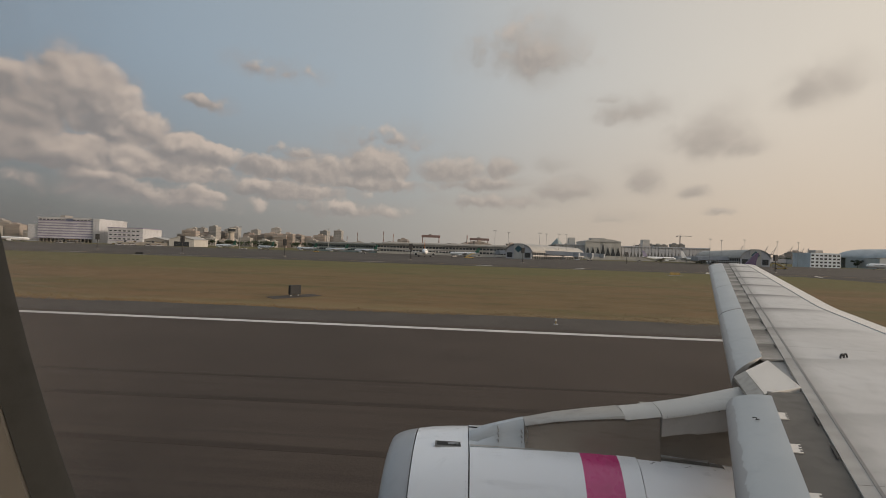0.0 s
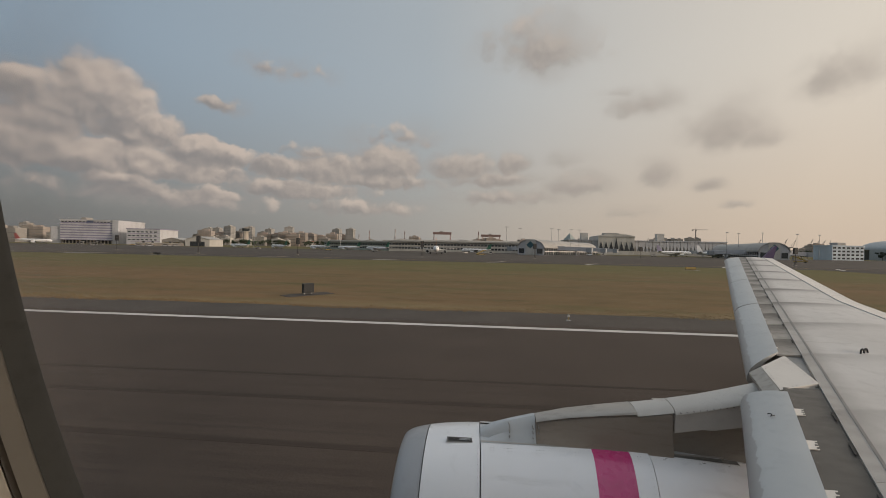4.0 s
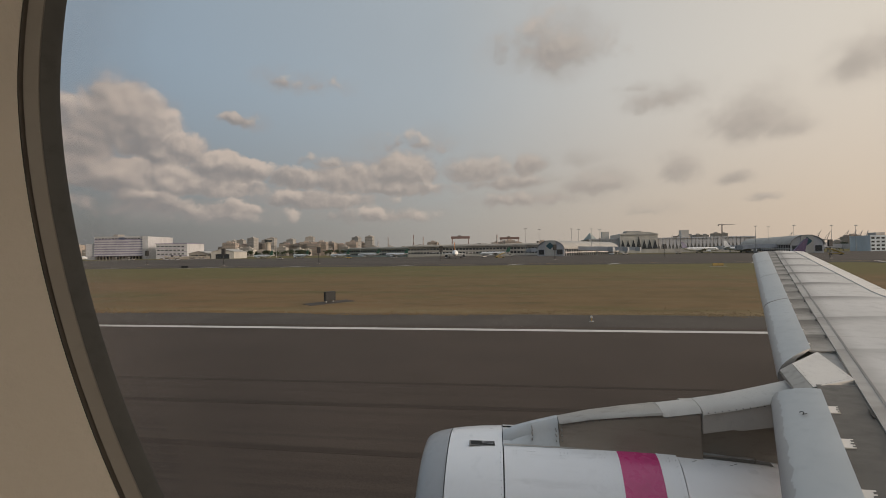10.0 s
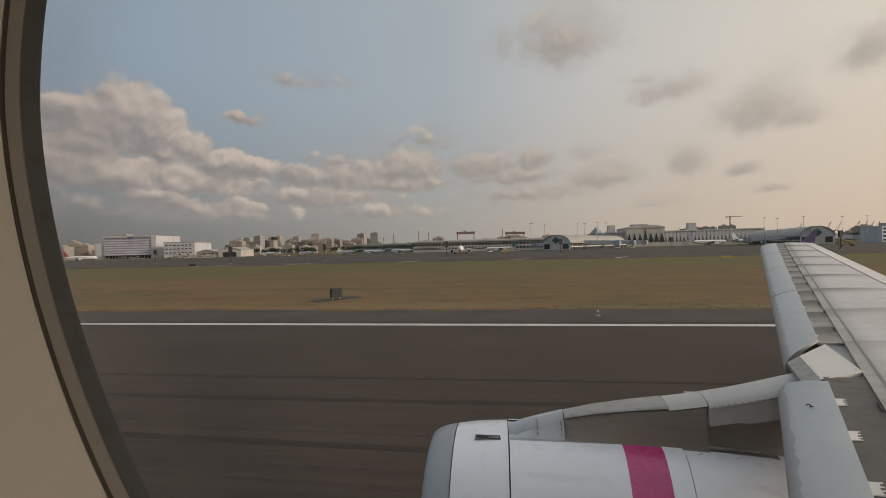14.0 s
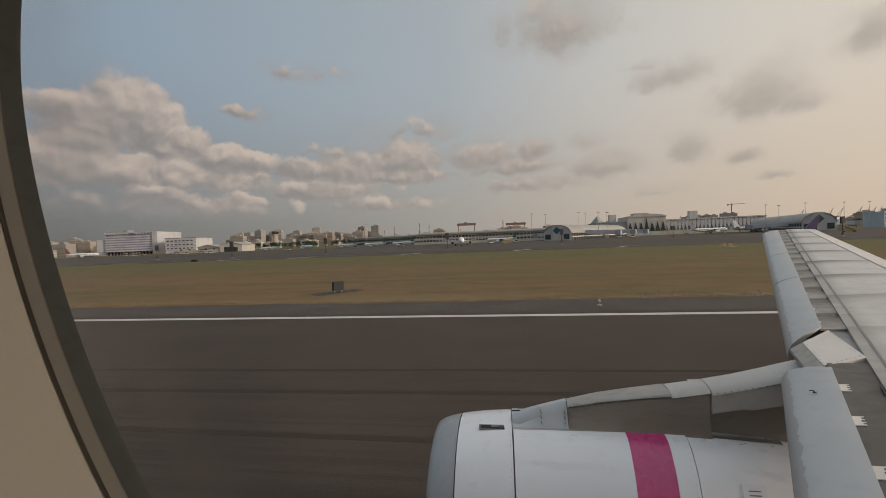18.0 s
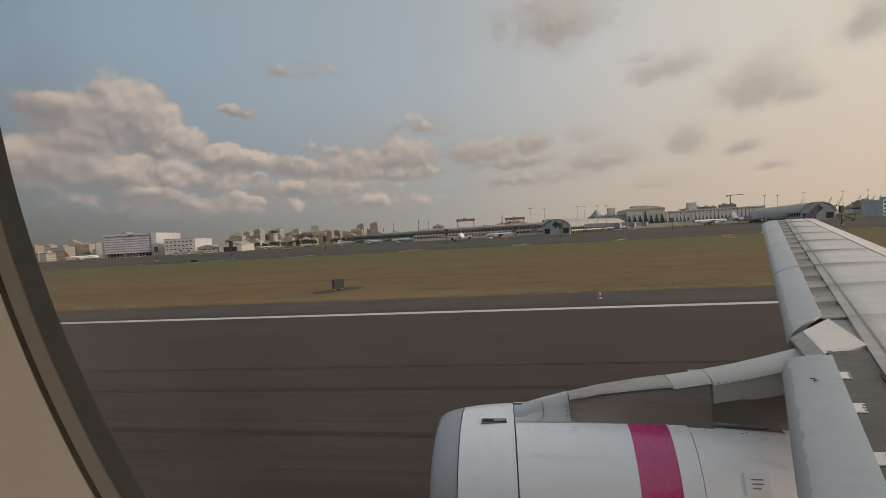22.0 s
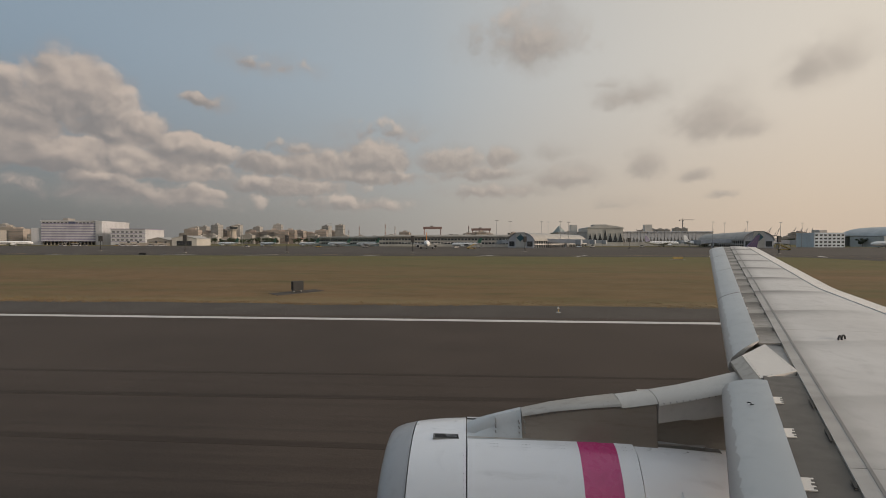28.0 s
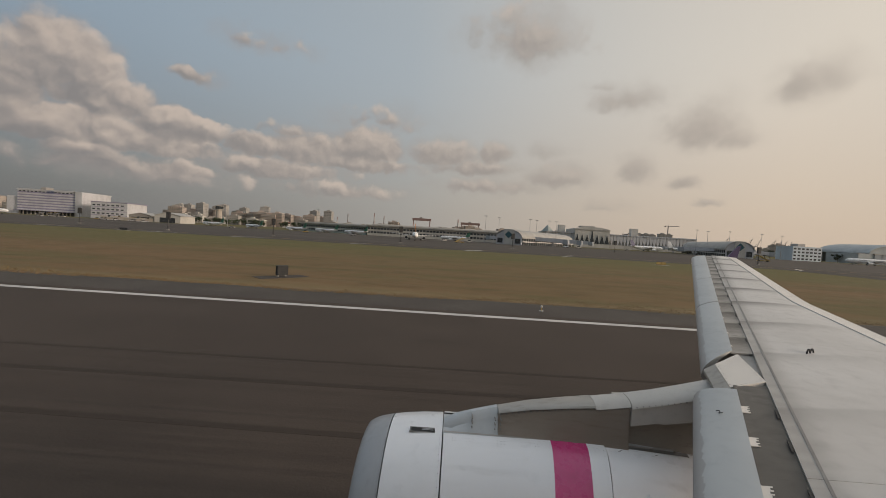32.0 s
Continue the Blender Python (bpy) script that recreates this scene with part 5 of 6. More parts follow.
# ---- parked aircraft ----
def parked_jet(name, label, fin_mat, size=1.0, belly="white_plane"):
    """A twin-jet, nose towards +x, wheels on the ground."""
    t = thing(name, label, "aircraft", "aircraft parked on the apron")
    s = size

    def ring(x, r, z):
        return [(x * s, r * s * math.cos(a), z * s + r * s * math.sin(a)) for a in [2 * math.pi * i / 14 for i in range(14)]]
    part("fuselage", loft([ring(18.6, 0.15, 3.3), ring(18.0, 0.9, 3.35), ring(16.8, 1.55, 3.5), ring(15, 1.95, 3.6), ring(-6, 1.98, 3.6), ring(-12, 1.5, 4.0), ring(-17, 0.6, 4.6), ring(-18.6, 0.2, 4.8)]), M[belly], t, smooth=True)
    part("cockpit_window", box(16.9 * s, 17.55 * s, -0.95 * s, 0.95 * s, 4.05 * s, 4.5 * s, 0.1 * s), M["window"], t)
    for k in (-1, 1):
        part("window_row", box(-11 * s, 14.5 * s, k * 1.93 * s, k * 1.995 * s, 4.0 * s, 4.25 * s), M["window"], t)
        part("wing", loft([[(4.5 * s, k * 1.5 * s, 2.9 * s), (-2.5 * s, k * 1.5 * s, 2.8 * s), (-2.5 * s, k * 1.5 * s, 3.0 * s), (4.0 * s, k * 1.5 * s, 3.3 * s)],
                           [(-3.0 * s, k * 17 * s, 4.3 * s), (-4.6 * s, k * 17 * s, 4.3 * s), (-4.6 * s, k * 17 * s, 4.36 * s), (-3.1 * s, k * 17 * s, 4.42 * s)]]), M["wing"], t)
        part("tailplane", loft([[(-13.5 * s, k * 0.6 * s, 4.9 * s), (-17.2 * s, k * 0.6 * s, 4.9 * s), (-17.2 * s, k * 0.6 * s, 5.0 * s), (-13.7 * s, k * 0.6 * s, 5.1 * s)],
                                [(-16.4 * s, k * 6.2 * s, 5.4 * s), (-18.2 * s, k * 6.2 * s, 5.4 * s), (-18.2 * s, k * 6.2 * s, 5.45 * s), (-16.5 * s, k * 6.2 * s, 5.5 * s)]]), M["wing"], t)
        part("engine", rod((6.2 * s, k * 5.75 * s, 1.75 * s), (1.8 * s, k * 5.75 * s, 1.85 * s), 1.12 * s, 0.8 * s, 14), M[belly], t)
        part("engine_inlet", rod((6.26 * s, k * 5.75 * s, 1.75 * s), (6.1 * s, k * 5.75 * s, 1.75 * s), 0.95 * s, 0.95 * s, 14), M["dark"], t)
        part("engine_pylon", box(1.5 * s, 4.5 * s, k * 5.6 * s, k * 5.9 * s, 2.6 * s, 3.3 * s), M["wing"], t)
        part("main_wheel", rod((-0.8 * s, k * 3.4 * s, 0.58 * s), (-0.8 * s, k * 4.3 * s, 0.58 * s), 0.58 * s, sides=14), M["tyre"], t)
        part("gear_leg", rod((-0.8 * s, k * 3.8 * s, 0.5 * s), (-0.5 * s, k * 3.6 * s, 3.0 * s), 0.14 * s, sides=6), M["steel"], t)
    part("tail_fin", prism([(-12.2 * s, 5.2 * s), (-16.8 * s, 11.4 * s), (-18.8 * s, 11.4 * s), (-17.8 * s, 5.0 * s)], -0.14 * s, 0.14 * s), M[fin_mat], t, "painted tail fin")
    part("nose_wheel", rod((13.0 * s, -0.3 * s, 0.4 * s), (13.0 * s, 0.3 * s, 0.4 * s), 0.4 * s, sides=12), M["tyre"], t)
    part("nose_leg", rod((13.0 * s, 0, 0.3 * s), (12.8 * s, 0, 2.2 * s), 0.1 * s, sides=6), M["steel"], t)
    return t


def put_at(ob, xy, turn):
    ob.matrix_basis = pose(xy[0], xy[1], 0, 0, 0, turn)
    return ob


put_at(parked_jet("parked_jet", "white jet with an orange tail on the apron", "orange"), (-26, 267), -84)
put_at(parked_jet("parked_jet", "white jet with a dark lilac tail beside the terminal", "clad_lilac"), (203, 425), 8)
put_at(parked_jet("parked_jet", "white jet with a pale tail beside the concourse", "white_plane"), (230, 401), 4)
small = put_at(parked_jet("parked_jet", "small white jet with a green tail by the long pier", "green", 0.72), (-153, 383), 155)
for xy, turn in (((-122, 379), 160), ((-93, 376), 158), ((-197, 388), 150), ((-246, 401), 165), ((1, 353), 172)):
    copy_thing(small, pose(xy[0], xy[1], 0, 0, 0, turn))
put_at(parked_jet("parked_jet", "white jet with a red tail by the cargo apron", "red", 0.9), (-451, 374), 15)
put_at(parked_jet("parked_jet", "white jet with a green tail near the hangar", "green"), (355, 349), 172)


def boarding_stairs(xy, turn):
    t = thing("boarding_stairs", "yellow mobile boarding stairs on the apron", "stairs", at=pose(xy[0], xy[1], 0, 0, 0, turn))
    part("ramp", loft([[(x, -0.9, z), (x, 0.9, z), (x, 0.9, z + 0.5), (x, -0.9, z + 0.5)] for x, z in ((0, 0.3), (5.2, 3.0), (6.6, 3.0))]), M["yellow"], t)
    part("chassis", box(0.4, 6.0, -1.0, 1.0, 0.35, 0.8), M["yellow"], t)
    for x in (1.0, 5.2):
        part("wheel", rod((x, -1.1, 0.35), (x, 1.1, 0.35), 0.35, sides=10), M["tyre"], t)
    for s in (-0.9, 0.9):
        part("handrail", rod((0, s, 1.6), (5.2, s, 4.4), 0.05, sides=5), M["steel"], t)
        part("strut", rod((5.6, s, 0.6), (5.6, s, 3.2), 0.07, sides=5), M["steel"], t)
    return t


boarding_stairs((1, 264), 20)
boarding_stairs((188, 242), 160)


# ---- masts, signs, lights ----
def apron_post():
    t = thing("apron_post", "dark steel post carrying a black equipment box", "post", "posts along the apron")
    part("pole", rod((0, 0, 0), (0, 0, 5.6), 0.14, 0.11, 8), M["mast"], t)
    part("head_box", box(-0.75, 0.75, -0.35, 0.35, 4.6, 7.2, 0.06), M["mast"], t, "black box on the post")
    part("foot", box(-0.5, 0.5, -0.4, 0.4, 0, 0.35, 0.04), M["concrete"], t)
    part("brace", rod((-0.55, 0, 0.2), (0, 0, 2.2), 0.05, sides=6), M["mast"], t)
    part("brace", rod((0.55, 0, 0.2), (0, 0, 2.2), 0.05, sides=6), M["mast"], t)
    return t


def flood_mast():
    t = thing("flood_mast", "slim grey floodlight mast with a lamp rack", "mast", "floodlight masts")
    part("pole", rod((0, 0, 0), (0, 0, 23), 0.24, 0.1, 8), M["steel"], t)
    part("lamp_rack", box(-1.5, 1.5, -0.12, 0.12, 22.6, 22.9), M["steel"], t)
    for i in range(5):
        part("lamp", box(-1.45 + i * 0.65, -1.1 + i * 0.65, -0.4, -0.2, 22.25, 22.65), M["steel"], t)
    return t


post, mast = apron_post(), flood_mast()
put_at(post, (-113, 155), 0)
for xy in ((-75, 164), (-23, 173), (28, 190), (126, 168), (-172, 179), (98, 245)):
    copy_thing(post, pose(xy[0], xy[1], 0, 0, 0, 10))
put_at(mast, (26, 336), 0)
for xy in ((39, 353), (66, 352), (74, 363), (84, 359), (93, 367), (219, 367), (240, 385), (247, 365), (287, 381), (-133, 386), (-227, 394), (142, 422), (312, 389)):
    copy_thing(mast, pose(xy[0], xy[1], 0, 0, 0, 15))


def distance_board(xy, turn):
    t = thing("distance_board", "black runway distance board on a concrete pad", "sign", at=pose(xy[0], xy[1], 0, 0, 0, turn))
    part("board", box(-0.5, 0.5, -0.2, 0.2, 0.18, 1.02, 0.03), M["black"], t)
    for s in (-0.35, 0.35):
        part("leg", box(s - 0.05, s + 0.05, -0.06, 0.06, 0.05, 0.2), M["steel"], t)
    part("pad", box(-2.2, 2.2, -0.9, 0.9, -0.1, 0.03, 0.01), M["taxi"], t, "worn concrete pad")
    return t


distance_board((-15, 35), 50)
distance_board((-260, 36), 25)
distance_board((330, 36), 25)


def taxi_sign(xy, n, letters="", label="row of yellow taxiway sign boxes on the grass", face="yellow", turn=0):
    t = thing("taxiway_sign", label, "sign", at=pose(xy[0], xy[1], 0, 0, 0, turn))
    for i in range(n):
        b = part("sign_box", box(i * 1.3 - 0.6, i * 1.3 + 0.6, -0.12, 0.12, 0.2, 0.82, 0.03), M[face if i % 2 == 0 or n < 3 else "black"], t)
        part("border", box(i * 1.3 - 0.62, i * 1.3 + 0.62, -0.10, 0.10, 0.14, 0.2), M["black"], b)
        for s in (-0.4, 0.4):
            part("leg", box(i * 1.3 + s - 0.04, i * 1.3 + s + 0.04, -0.04, 0.04, 0.0, 0.16), M["steel"], b)
    if letters:
        c = bpy.data.curves.new("letters", "FONT")
        c.body, c.size, c.extrude, c.align_x = letters, 0.55, 0.01, "CENTER"
        c.materials.append(M["black"])
        o = new("letters", c)
        o.parent = t
        o.matrix_basis = pose(0, -0.135, 0.38, 90)
    part("pad", box(-1.2, n * 1.3, -0.7, 0.7, -0.1, 0.05), M["concrete"], t)
    return t


taxi_sign((54, 106), 2)
taxi_sign((-300, 38), 1, "C", "yellow taxiway sign with the black letter C")
taxi_sign((88, 46), 2, "", "yellow and black taxiway signs beside the exit")
taxi_sign((-560, 46), 2, "", "yellow and black taxiway signs beside the exit")
taxi_sign((-108, 127), 2, "", "low black sign boxes beside the taxiway", "black")


def edge_light():
    t = thing("edge_light", "small pale runway edge light on a short stem", "light", "lights along the runway edge")
    part("base", rod((0, 0, 0), (0, 0, 0.05), 0.16, 0.14, 10), M["steel"], t)
    part("stem", rod((0, 0, 0.05), (0, 0, 0.26), 0.03, sides=6), M["yellow"], t)
    part("lens", rod((0, 0, 0.26), (0, 0, 0.38), 0.08, 0.05, 8), M["render_white"], t)
    return t


lamp = edge_light()
put_at(lamp, (6, 26), 0)
for i in (-6, -5, -4, -3, -2, -1, 1, 2, 3, 4):
    copy_thing(lamp, pose(lamp.location.x + i * 60, lamp.location.y, 0.02))


def wind_circle(xy):
    t = thing("wind_cone_post", "red and white banded wind cone post in a white ring", "post", at=pose(xy[0], xy[1], 0))
    for i in range(5):
        part("pole_band", rod((0, 0, i * 1.1), (0, 0, i * 1.1 + 1.1), 0.09, sides=8), M["red"] if i % 2 else M["render_white"], t)
    ring = bmesh.new()
    for i in range(28):
        a, b = 2 * math.pi * i / 28, 2 * math.pi * (i + 1) / 28
        p = [ring.verts.new((r * math.cos(q), r * math.sin(q), 0.03)) for r, q in ((5.5, a), (6.3, a), (6.3, b), (5.5, b))]
        ring.faces.new(p)
    part("ground_ring", ring, M["paint_white"], t, "white painted ring on the grass")
    return t


wind_circle((210, 62))
wind_circle((-1150, 60))


def equipment_cart(xy, turn, mat, label):
    t = thing("ground_cart", label, "vehicle", "ground vehicles on the apron", at=pose(xy[0], xy[1], 0, 0, 0, turn))
    part("body", box(-2.1, 2.1, -0.9, 0.9, 0.5, 1.2, 0.12), M[mat], t)
    part("cab", box(-1.2, 1.0, -0.8, 0.8, 1.2, 1.85, 0.2), M["window"], t)
    for x in (-1.3, 1.3):
        for s in (-1, 1):
            part("wheel", rod((x, s * 0.7, 0.36), (x, s * 0.95, 0.36), 0.36, sides=12), M["tyre"], t)
    return t


for k, (xy, turn, mat, label) in enumerate((((108, 347), 10, "render_white", "white van parked by the terminal"), ((98, 351), 5, "blue", "blue van parked by the terminal"), ((12, 304), 0, "render_white", "white tug on the apron"),
                                            ((-119, 317), 8, "yellow", "small yellow apron car beside the pier"), ((-180, 319), 0, "render_white", "white van on the apron"), ((-7, 292), 40, "render_white", "white tug on the apron"), ((-77, 303), 0, "steel", "grey tug on the apron"),
                                            ((-376, 374), 0, "render_white", "white truck by the cargo dock"), ((-346, 378), 5, "yellow", "yellow loader by the cargo dock"), ((161, 374), 0, "render_white", "white van by the terminal"))):
    equipment_cart(xy, turn, mat, label)


def cargo_loader():
    """A scissor loader: two decks on crossed arms over a wheeled base."""
    t = thing("cargo_loader", "pale scissor-lift cargo loader parked by the dock", "vehicle", "cargo loaders by the dock")
    part("base", box(-3.6, 3.6, -1.5, 1.5, 0.45, 0.95, 0.06), M["clad_white"], t)
    part("deck", box(-3.4, 2.2, -1.6, 1.6, 2.4, 2.75, 0.04), M["steel"], t)
    part("front_deck", box(2.3, 4.4, -1.6, 1.6, 3.0, 3.3, 0.04), M["steel"], t)
    for s in (-1.2, 1.2):
        part("scissor_arm", rod((-2.8, s, 0.9), (1.8, s, 2.4), 0.14, sides=6), M["mast"], t)
        part("scissor_arm", rod((1.8, s, 0.9), (-2.8, s, 2.4), 0.14, sides=6), M["mast"], t)
        part("handrail", rod((-3.3, s * 1.3, 3.6), (4.3, s * 1.3, 4.1), 0.05, sides=5), M["yellow"], t)
        for x in (-2.6, 2.6):
            part("wheel", rod((x, s * 1.05, 0.45), (x, s * 1.35, 0.45), 0.45, sides=12), M["tyre"], t)
    part("cab", box(2.6, 4.2, 0.6, 1.7, 3.3, 4.9, 0.1), M["window"], t)
    return t


loader = put_at(cargo_loader(), (-324, 361), 20)
for xy, turn in (((-318, 367), 70), ((-297, 362), 10), ((-291, 367), 50), ((-396, 371), -15), ((-380, 369), 30)):
    copy_thing(loader, pose(xy[0], xy[1], 0, 0, 0, turn))

# ---- city behind the airport ----
def city_block(wall, w, d, h, floors, cols, roof, label, name="apartment_block", balcony=False):
    """A prototype block: walls, rows of windows, ledges and roof structures, front towards -y."""
    t = thing(name, label, "building", "city buildings behind the airport")
    part("wall", box(-w / 2, w / 2, 0, d, 0, h), M[wall], t)
    fh, cw = h / floors, w / cols
    for r in range(floors):
        z = fh * (r + 0.5)
        bm = bmesh.new()
        for c in range(cols):
            x = -w / 2 + cw * (c + 0.5)
            box(x - cw * 0.32, x + cw * 0.32, -0.2, 0.3, z - fh * 0.22, z + fh * 0.26, bm=bm)
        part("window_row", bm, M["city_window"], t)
        bm = bmesh.new()
        for c in range(max(2, int(d / 4))):
            y = d * (c + 0.5) / max(2, int(d / 4))
            for s in (-1, 1):
                box(s * w / 2 - 0.2, s * w / 2 + 0.2, y - 0.8, y + 0.8, z - fh * 0.2, z + fh * 0.24, bm=bm)
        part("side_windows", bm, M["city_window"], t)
        if balcony:
            part("balcony", box(-w / 2 - 0.3, w / 2 + 0.3, -1.2, 0.1, z - fh * 0.5, z - fh * 0.18), M[roof], t)
    part("parapet", box(-w / 2 - 0.2, w / 2 + 0.2, -0.2, d + 0.2, h, h + 1.1), M[roof], t)
    part("stair_house", box(-w * 0.15, w * 0.2, d * 0.25, d * 0.7, h + 1.1, h + 4.2), M[wall], t)
    part("water_tank", rod((w * 0.32, d * 0.5, h + 1.1), (w * 0.32, d * 0.5, h + 3.2), 1.1, sides=10), M["steel"], t)
    return t


KINDS = [
    city_block("tile_beige", 22, 16, 34, 10, 6, "concrete", "beige tiled apartment tower with dark windows", "apartment_tower"),
    city_block("tile_brown", 26, 16, 30, 9, 7, "tile_brown", "brown tiled apartment block with balconies", "apartment_block", True),
    city_block("tile_grey", 18, 16, 42, 12, 5, "concrete", "dark grey residential tower", "apartment_tower"),
    city_block("render_white", 20, 12, 14, 4, 6, "render_white", "stained white four-storey house row", "house_row", True),
    city_block("tile_pink", 30, 15, 26, 8, 8, "tile_beige", "pinkish tiled apartment block", "apartment_block", True),
    city_block("concrete", 24, 14, 18, 5, 7, "concrete", "weathered grey concrete walk-up", "apartment_block"),
    city_block("render_white", 12, 11, 10.5, 3, 4, "brick_red", "small white house with a dull red parapet", "house"),
    city_block("tile_beige", 16, 12, 12, 4, 5, "render_white", "cream house with white balconies", "house", True),
]
# city blocks: kind, x, y, turn
TOWN_WEST = [
    (0, -958, 782, 14), (1, -919, 767, 10), (4, -949, 813, 8), (2, -1053, 850, 8), (5, -866, 753, 6), (0, -663, 921, 4),
    (2, -668, 981, 4), (1, -575, 913, 0), (4, -577, 943, 4), (2, -532, 898, 6), (0, -564, 1015, 2), (2, -537, 998, 0),
    (4, -404, 855, 3), (1, -390, 861, 3), (0, -458, 1069, 0), (5, -337, 863, 0), (1, -330, 895, 4), (4, -342, 1014, 0),
    (3, -534, 817, 0),
]
TOWN_MIDDLE = [
    (3, -552, 795, 4), (5, -552, 835, 0), (5, -466, 826, 3), (3, -419, 812, 0), (7, -392, 796, 4), (6, -344, 802, 0),
    (5, -274, 872, 2), (3, -236, 877, 0), (7, -196, 842, 4), (5, -167, 886, 0), (3, -132, 870, -4), (6, -105, 854, 0),
    (5, -21, 905, -3), (3, 35, 912, 0), (7, 66, 896, 0), (0, 300, 1180, -10), (5, 480, 1200, -8), (1, 500, 1270, -8),
    (4, 540, 1290, -8),
]
TOWN_EAST = [
    (2, 349, 792, -8), (2, 373, 816, -8), (2, 380, 801, -8), (2, 404, 825, -8), (2, 383, 746, -10), (2, 402, 759, -10),
    (4, 495, 872, -12), (3, 455, 766, -8), (5, 509, 793, -8), (7, 524, 715, -8), (5, 585, 763, -10), (0, 725, 923, -10),
    (3, 605, 745, -8), (5, 640, 620, -8), (0, 720, 640, -8), (4, 820, 600, -10), (1, 560, 700, -6),
]
used = set()
for kind, x, y, turn in TOWN_WEST + TOWN_MIDDLE + [(k, px * 1.5, py * 1.5, a) for k, px, py, a in TOWN_EAST]:
    if kind in used:
        copy_thing(KINDS[kind], pose(x, y, 0, 0, 0, turn))
    else:
        put_at(KINDS[kind], (x, y), turn)
        used.add(kind)
# the dense low town beyond the end of the field
rng = random.Random(11)
for i in range(130):
    x, y = rng.uniform(-1900, -560), rng.uniform(330, 900)
    if y > 560 and rng.random() < 0.35:
        kind = rng.choice((0, 1, 2, 4))
    else:
        kind = rng.choice((3, 5, 6, 7, 3, 6))
    copy_thing(KINDS[kind], pose(x, y, 0, 0, 0, rng.choice((0, 8, -6, 90, 14))))
for i in range(60):
    px = rng.uniform(0, 1)
    x, y = -420 + px * 900 + rng.uniform(-20, 20), rng.uniform(820, 1250)
    copy_thing(KINDS[rng.choice((3, 5, 6, 7, 5, 1, 3))], pose(x, y, 0, 0, 0, rng.choice((0, 6, -8, 12))))


# the crowded skyline between the cargo terminal and the long pier
SKY_A, SKY_B = Vector((-654, 882)), Vector((-299, 929))
for i in range(44):
    p = SKY_A.lerp(SKY_B, (i + rng.uniform(-0.3, 0.3)) / 43) * rng.uniform(0.94, 1.18)
    copy_thing(KINDS[rng.choice((1, 4, 5, 3, 1, 7, 2))], pose(p.x, p.y, 0, 0, 0, rng.choice((0, 6, -8, 12))))


def tower_crane(xy, high, turn, label="slim tower crane over the unfinished block"):
    t = thing("tower_crane", label, "crane", at=pose(xy[0], xy[1], 0, 0, 0, turn))
    part("mast", box(-0.9, 0.9, -0.9, 0.9, 0, high), M["crane"], t)
    part("jib", box(-9, 28, -0.5, 0.5, high, high + 1.3), M["crane"], t)
    part("counterweight", box(-9, -6, -0.8, 0.8, high - 2.2, high), M["concrete"], t)
    part("tower_head", rod((0, 0, high), (0, 0, high + 6), 0.6, 0.1, 4), M["crane"], t)
    part("cab", box(0.8, 2.4, -0.9, 0.9, high - 2.4, high), M["render_white"], t)
    return t


tower_crane((560, 1065), 62, -5)


def port_crane():
    t = thing("port_crane", "distant grey container crane with raised boom", "crane", "container cranes of the harbour")
    for x in (-9, 9):
        for y in (-7, 7):
            part("leg", rod((x, y, 0), (x * 0.8, y, 42), 1.2, 0.9, 4), M["crane"], t)
    part("portal_beam", box(-9, 9, -8, 8, 24, 26.5), M["crane"], t)
    part("girder", box(-10, 10, -3, 22, 41, 44), M["crane"], t)
    part("boom", rod((0, -4, 43), (6, -18, 84), 1.5, 1.0, 4), M["crane"], t)
    part("mast_frame", rod((0, 4, 44), (0, -2, 62), 1.3, 0.7, 4), M["crane"], t)
    part("stay", rod((0, -2, 61), (6, -17, 82), 0.5, sides=4), M["crane"], t)
    return t


crane = port_crane()
put_at(crane, (1609, 2229), 20)
for px, turn in (((1701, 2292), 60), ((1706, 2191), 10), ((1786, 2252), 40), ((1863, 2313), 20), ((1851, 2261), 70), ((1013, 2352), 30), ((989, 2400), 0), ((753, 2419), 15), ((817, 2427), 55), ((1542, 2321), 20),
                 ((1900, 1500), 20), ((2000, 1420), 45), ((2080, 1380), 10), ((2200, 1300), 60), ((2260, 1260), 25)):
    copy_thing(crane, pose(px[0], px[1], 0, 0, 0, turn))


def gantry(xy, wide, high, turn):
    t = thing("shipyard_gantry", "distant red shipyard gantry crane", "crane", at=pose(xy[0], xy[1], 0, 0, 0, turn))
    part("girder", box(-wide / 2, wide / 2, -3, 3, high - 9, high), M["crane_red"], t)
    for s in (-1, 1):
        part("leg", rod((s * wide * 0.44, -8, 0), (s * wide * 0.44, 0, high - 9), 1.8, 1.5, 4), M["crane_red"], t)
        part("leg", rod((s * wide * 0.44, 8, 0), (s * wide * 0.44, 0, high - 9), 1.8, 1.5, 4), M["crane_red"], t)
    part("trolley", box(-8, 2, -4, 4, high, high + 4), M["crane"], t)
    return t


gantry((-124, 1497), 70, 62, 0)
gantry((63, 1622), 78, 60, 0)
for xy, h in (((9, 1111), 50), ((-299, 1474), 70), ((-263, 1478), 62), ((-420, 1559), 66), ((-460, 1553), 50)):
    t = thing("chimney", "red and white banded factory chimney", "chimney", "factory chimneys", at=pose(xy[0], xy[1], 0))
    for i in range(5):
        part("shaft", rod((0, 0, h * i / 5), (0, 0, h * (i + 1) / 5), 2.3 - 0.2 * i, 2.1 - 0.2 * i, 10), M["crane_red"] if i == 4 or i == 2 else M["concrete"], t)


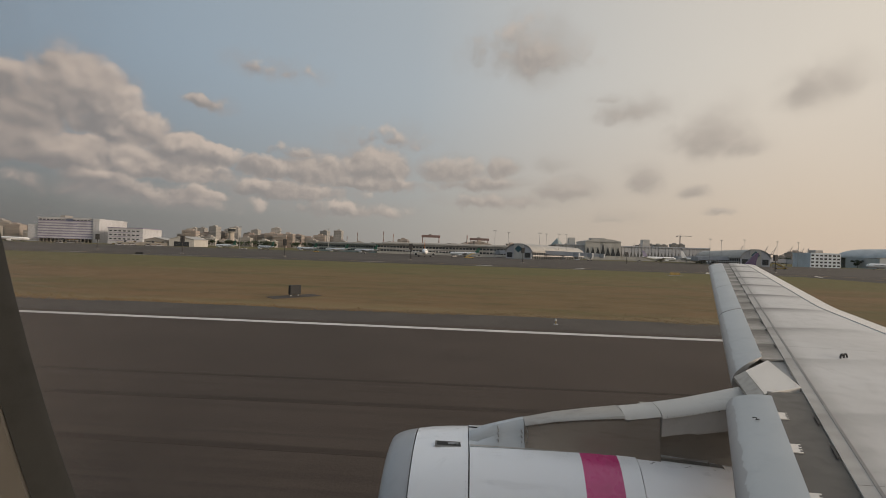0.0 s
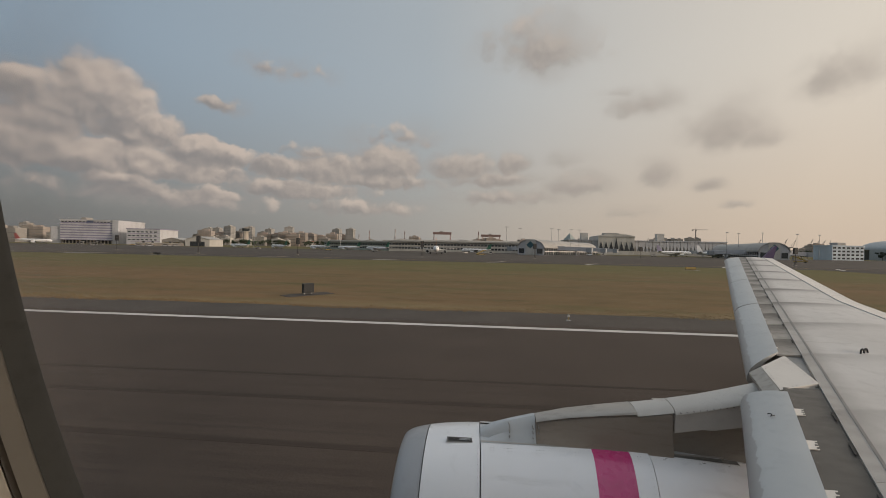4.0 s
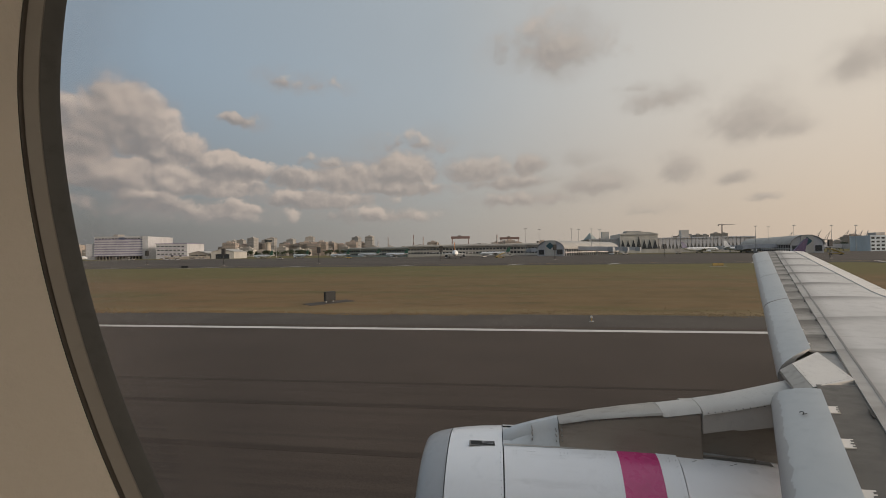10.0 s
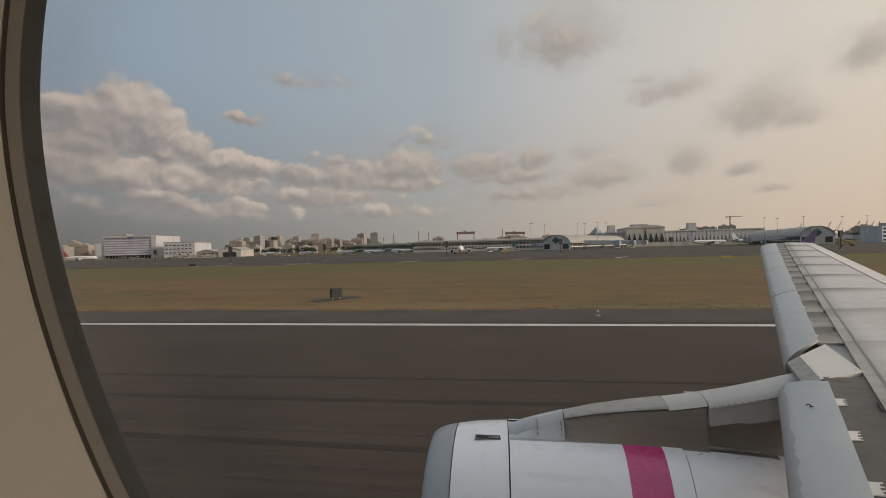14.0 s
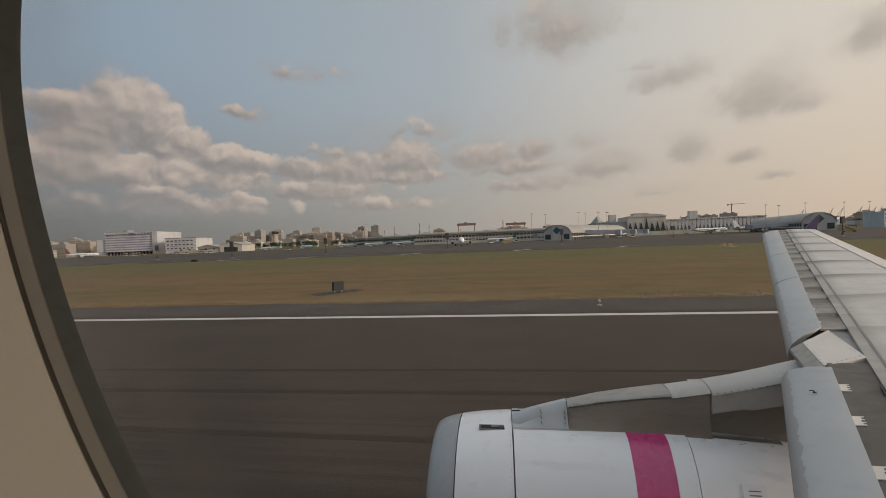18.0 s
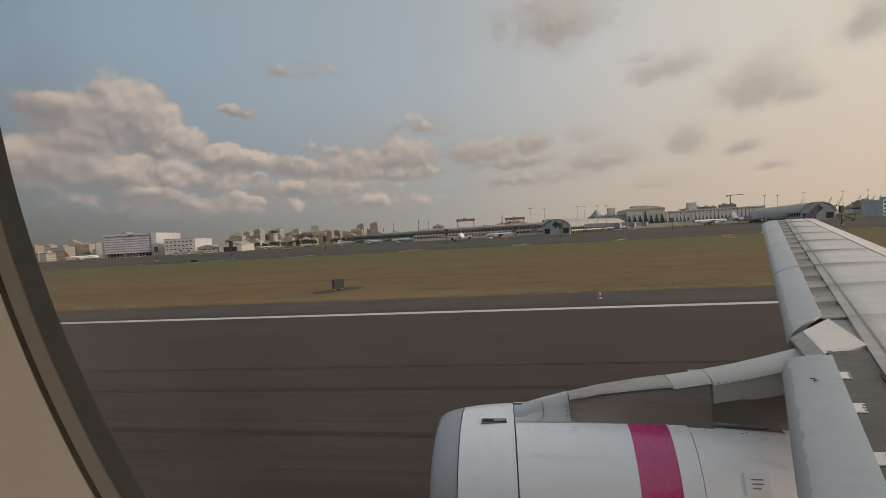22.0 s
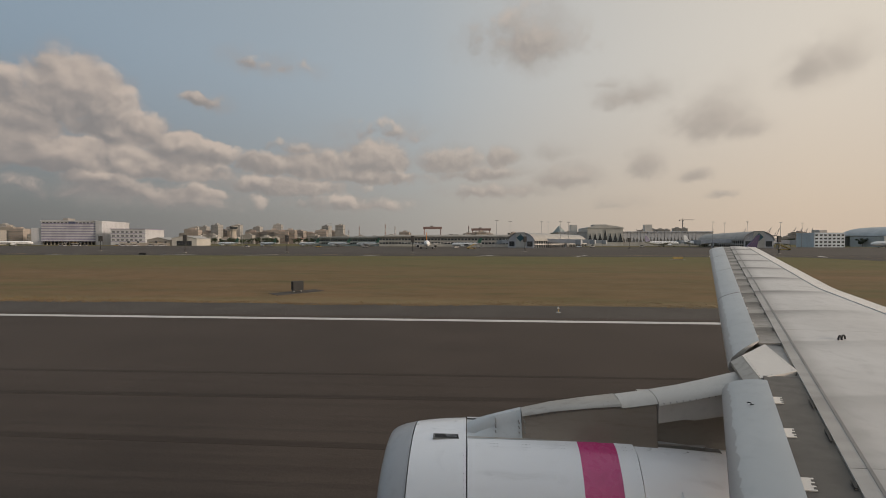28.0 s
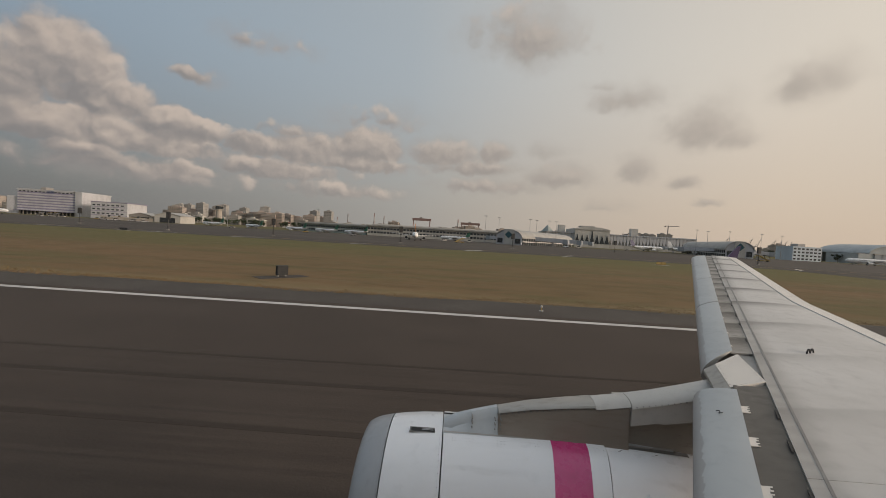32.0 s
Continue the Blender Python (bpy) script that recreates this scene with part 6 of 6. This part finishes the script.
# control tower beside the cargo apron
ct = thing("control_tower", "beige control tower with a dark glazed cab", "building", at=pose(-336, 561, 0))
part("shaft", rod((0, 0, 0), (0, 0, 21), 4.2, 3.6, 12), M["tile_beige"], ct)
part("gallery", rod((0, 0, 21), (0, 0, 22.5), 5.2, 5.6, 12), M["concrete"], ct)
part("cab", rod((0, 0, 22.5), (0, 0, 26.5), 4.6, 5.4, 12), M["window"], ct)
part("roof", rod((0, 0, 26.5), (0, 0, 27.4), 5.9, 5.6, 12), M["concrete"], ct)
part("aerial", rod((0, 0, 27.4), (0, 0, 33), 0.12, sides=5), M["steel"], ct)


# ---- trees ----
def crown_mesh(seed, high, wide):
    r = random.Random(seed)
    lumps = [(Vector((r.gauss(0, wide * 0.24), r.gauss(0, wide * 0.24), high * r.uniform(0.4, 0.92))), wide * r.uniform(0.14, 0.27)) for _ in range(12)]
    verts, faces = [], []
    for c, rad in lumps:
        for _ in range(70):
            d = Vector((r.gauss(0, 1), r.gauss(0, 1), r.gauss(0, 0.8))).normalized()
            p = c + d * rad * r.uniform(0.65, 1.05)
            u = d.orthogonal().normalized()
            v = d.cross(u)
            a = r.uniform(0, 6.28)
            e, f = u * math.cos(a) + v * math.sin(a), v * math.cos(a) - u * math.sin(a)
            s = wide * r.uniform(0.035, 0.075)
            b = len(verts)
            verts += [p - e * s, p + f * s * 0.5 + d * s * 0.3, p + e * s, p - f * s * 0.5 + d * s * 0.2]
            faces.append((b, b + 1, b + 2, b + 3))
    me = bpy.data.meshes.new("crown")
    me.from_pydata(verts, [], faces)
    me.materials.append(M["leaf"])
    return me


def tree(seed, high, wide):
    t = thing("tree", "dusty dark green broadleaf tree", "tree", "trees beyond the apron")
    r = random.Random(seed)
    bm = rod((0, 0, 0), (0.1, 0, high * 0.45), 0.32, 0.2, 7)
    for i in range(5):
        a = i * 1.3 + r.random()
        rod((0.05, 0, high * (0.28 + 0.03 * i)), (math.cos(a) * wide * 0.25, math.sin(a) * wide * 0.25, high * r.uniform(0.55, 0.75)), 0.14, 0.05, 5, bm)
    part("trunk", bm, M["bark"], t)
    shared("crown", crown_mesh(seed, high, wide), t, Matrix())
    return t


TREES = [tree(1, 9, 8), tree(2, 11, 9), tree(3, 7.5, 9)]
for k, ob in enumerate(TREES):
    put_at(ob, ((-120, 455), (-150, 470), (-90, 462))[k], 40 * k)
for i in range(110):
    if i < 45:
        x, y = rng.uniform(-260, 60), rng.uniform(445, 600)
    elif i < 75:
        x, y = rng.uniform(-520, -200), rng.uniform(520, 640)
    else:
        x, y = rng.uniform(330, 900), rng.uniform(420, 560)
    copy_thing(TREES[i % 3], pose(x, y, 0, 0, 0, rng.uniform(0, 360)))
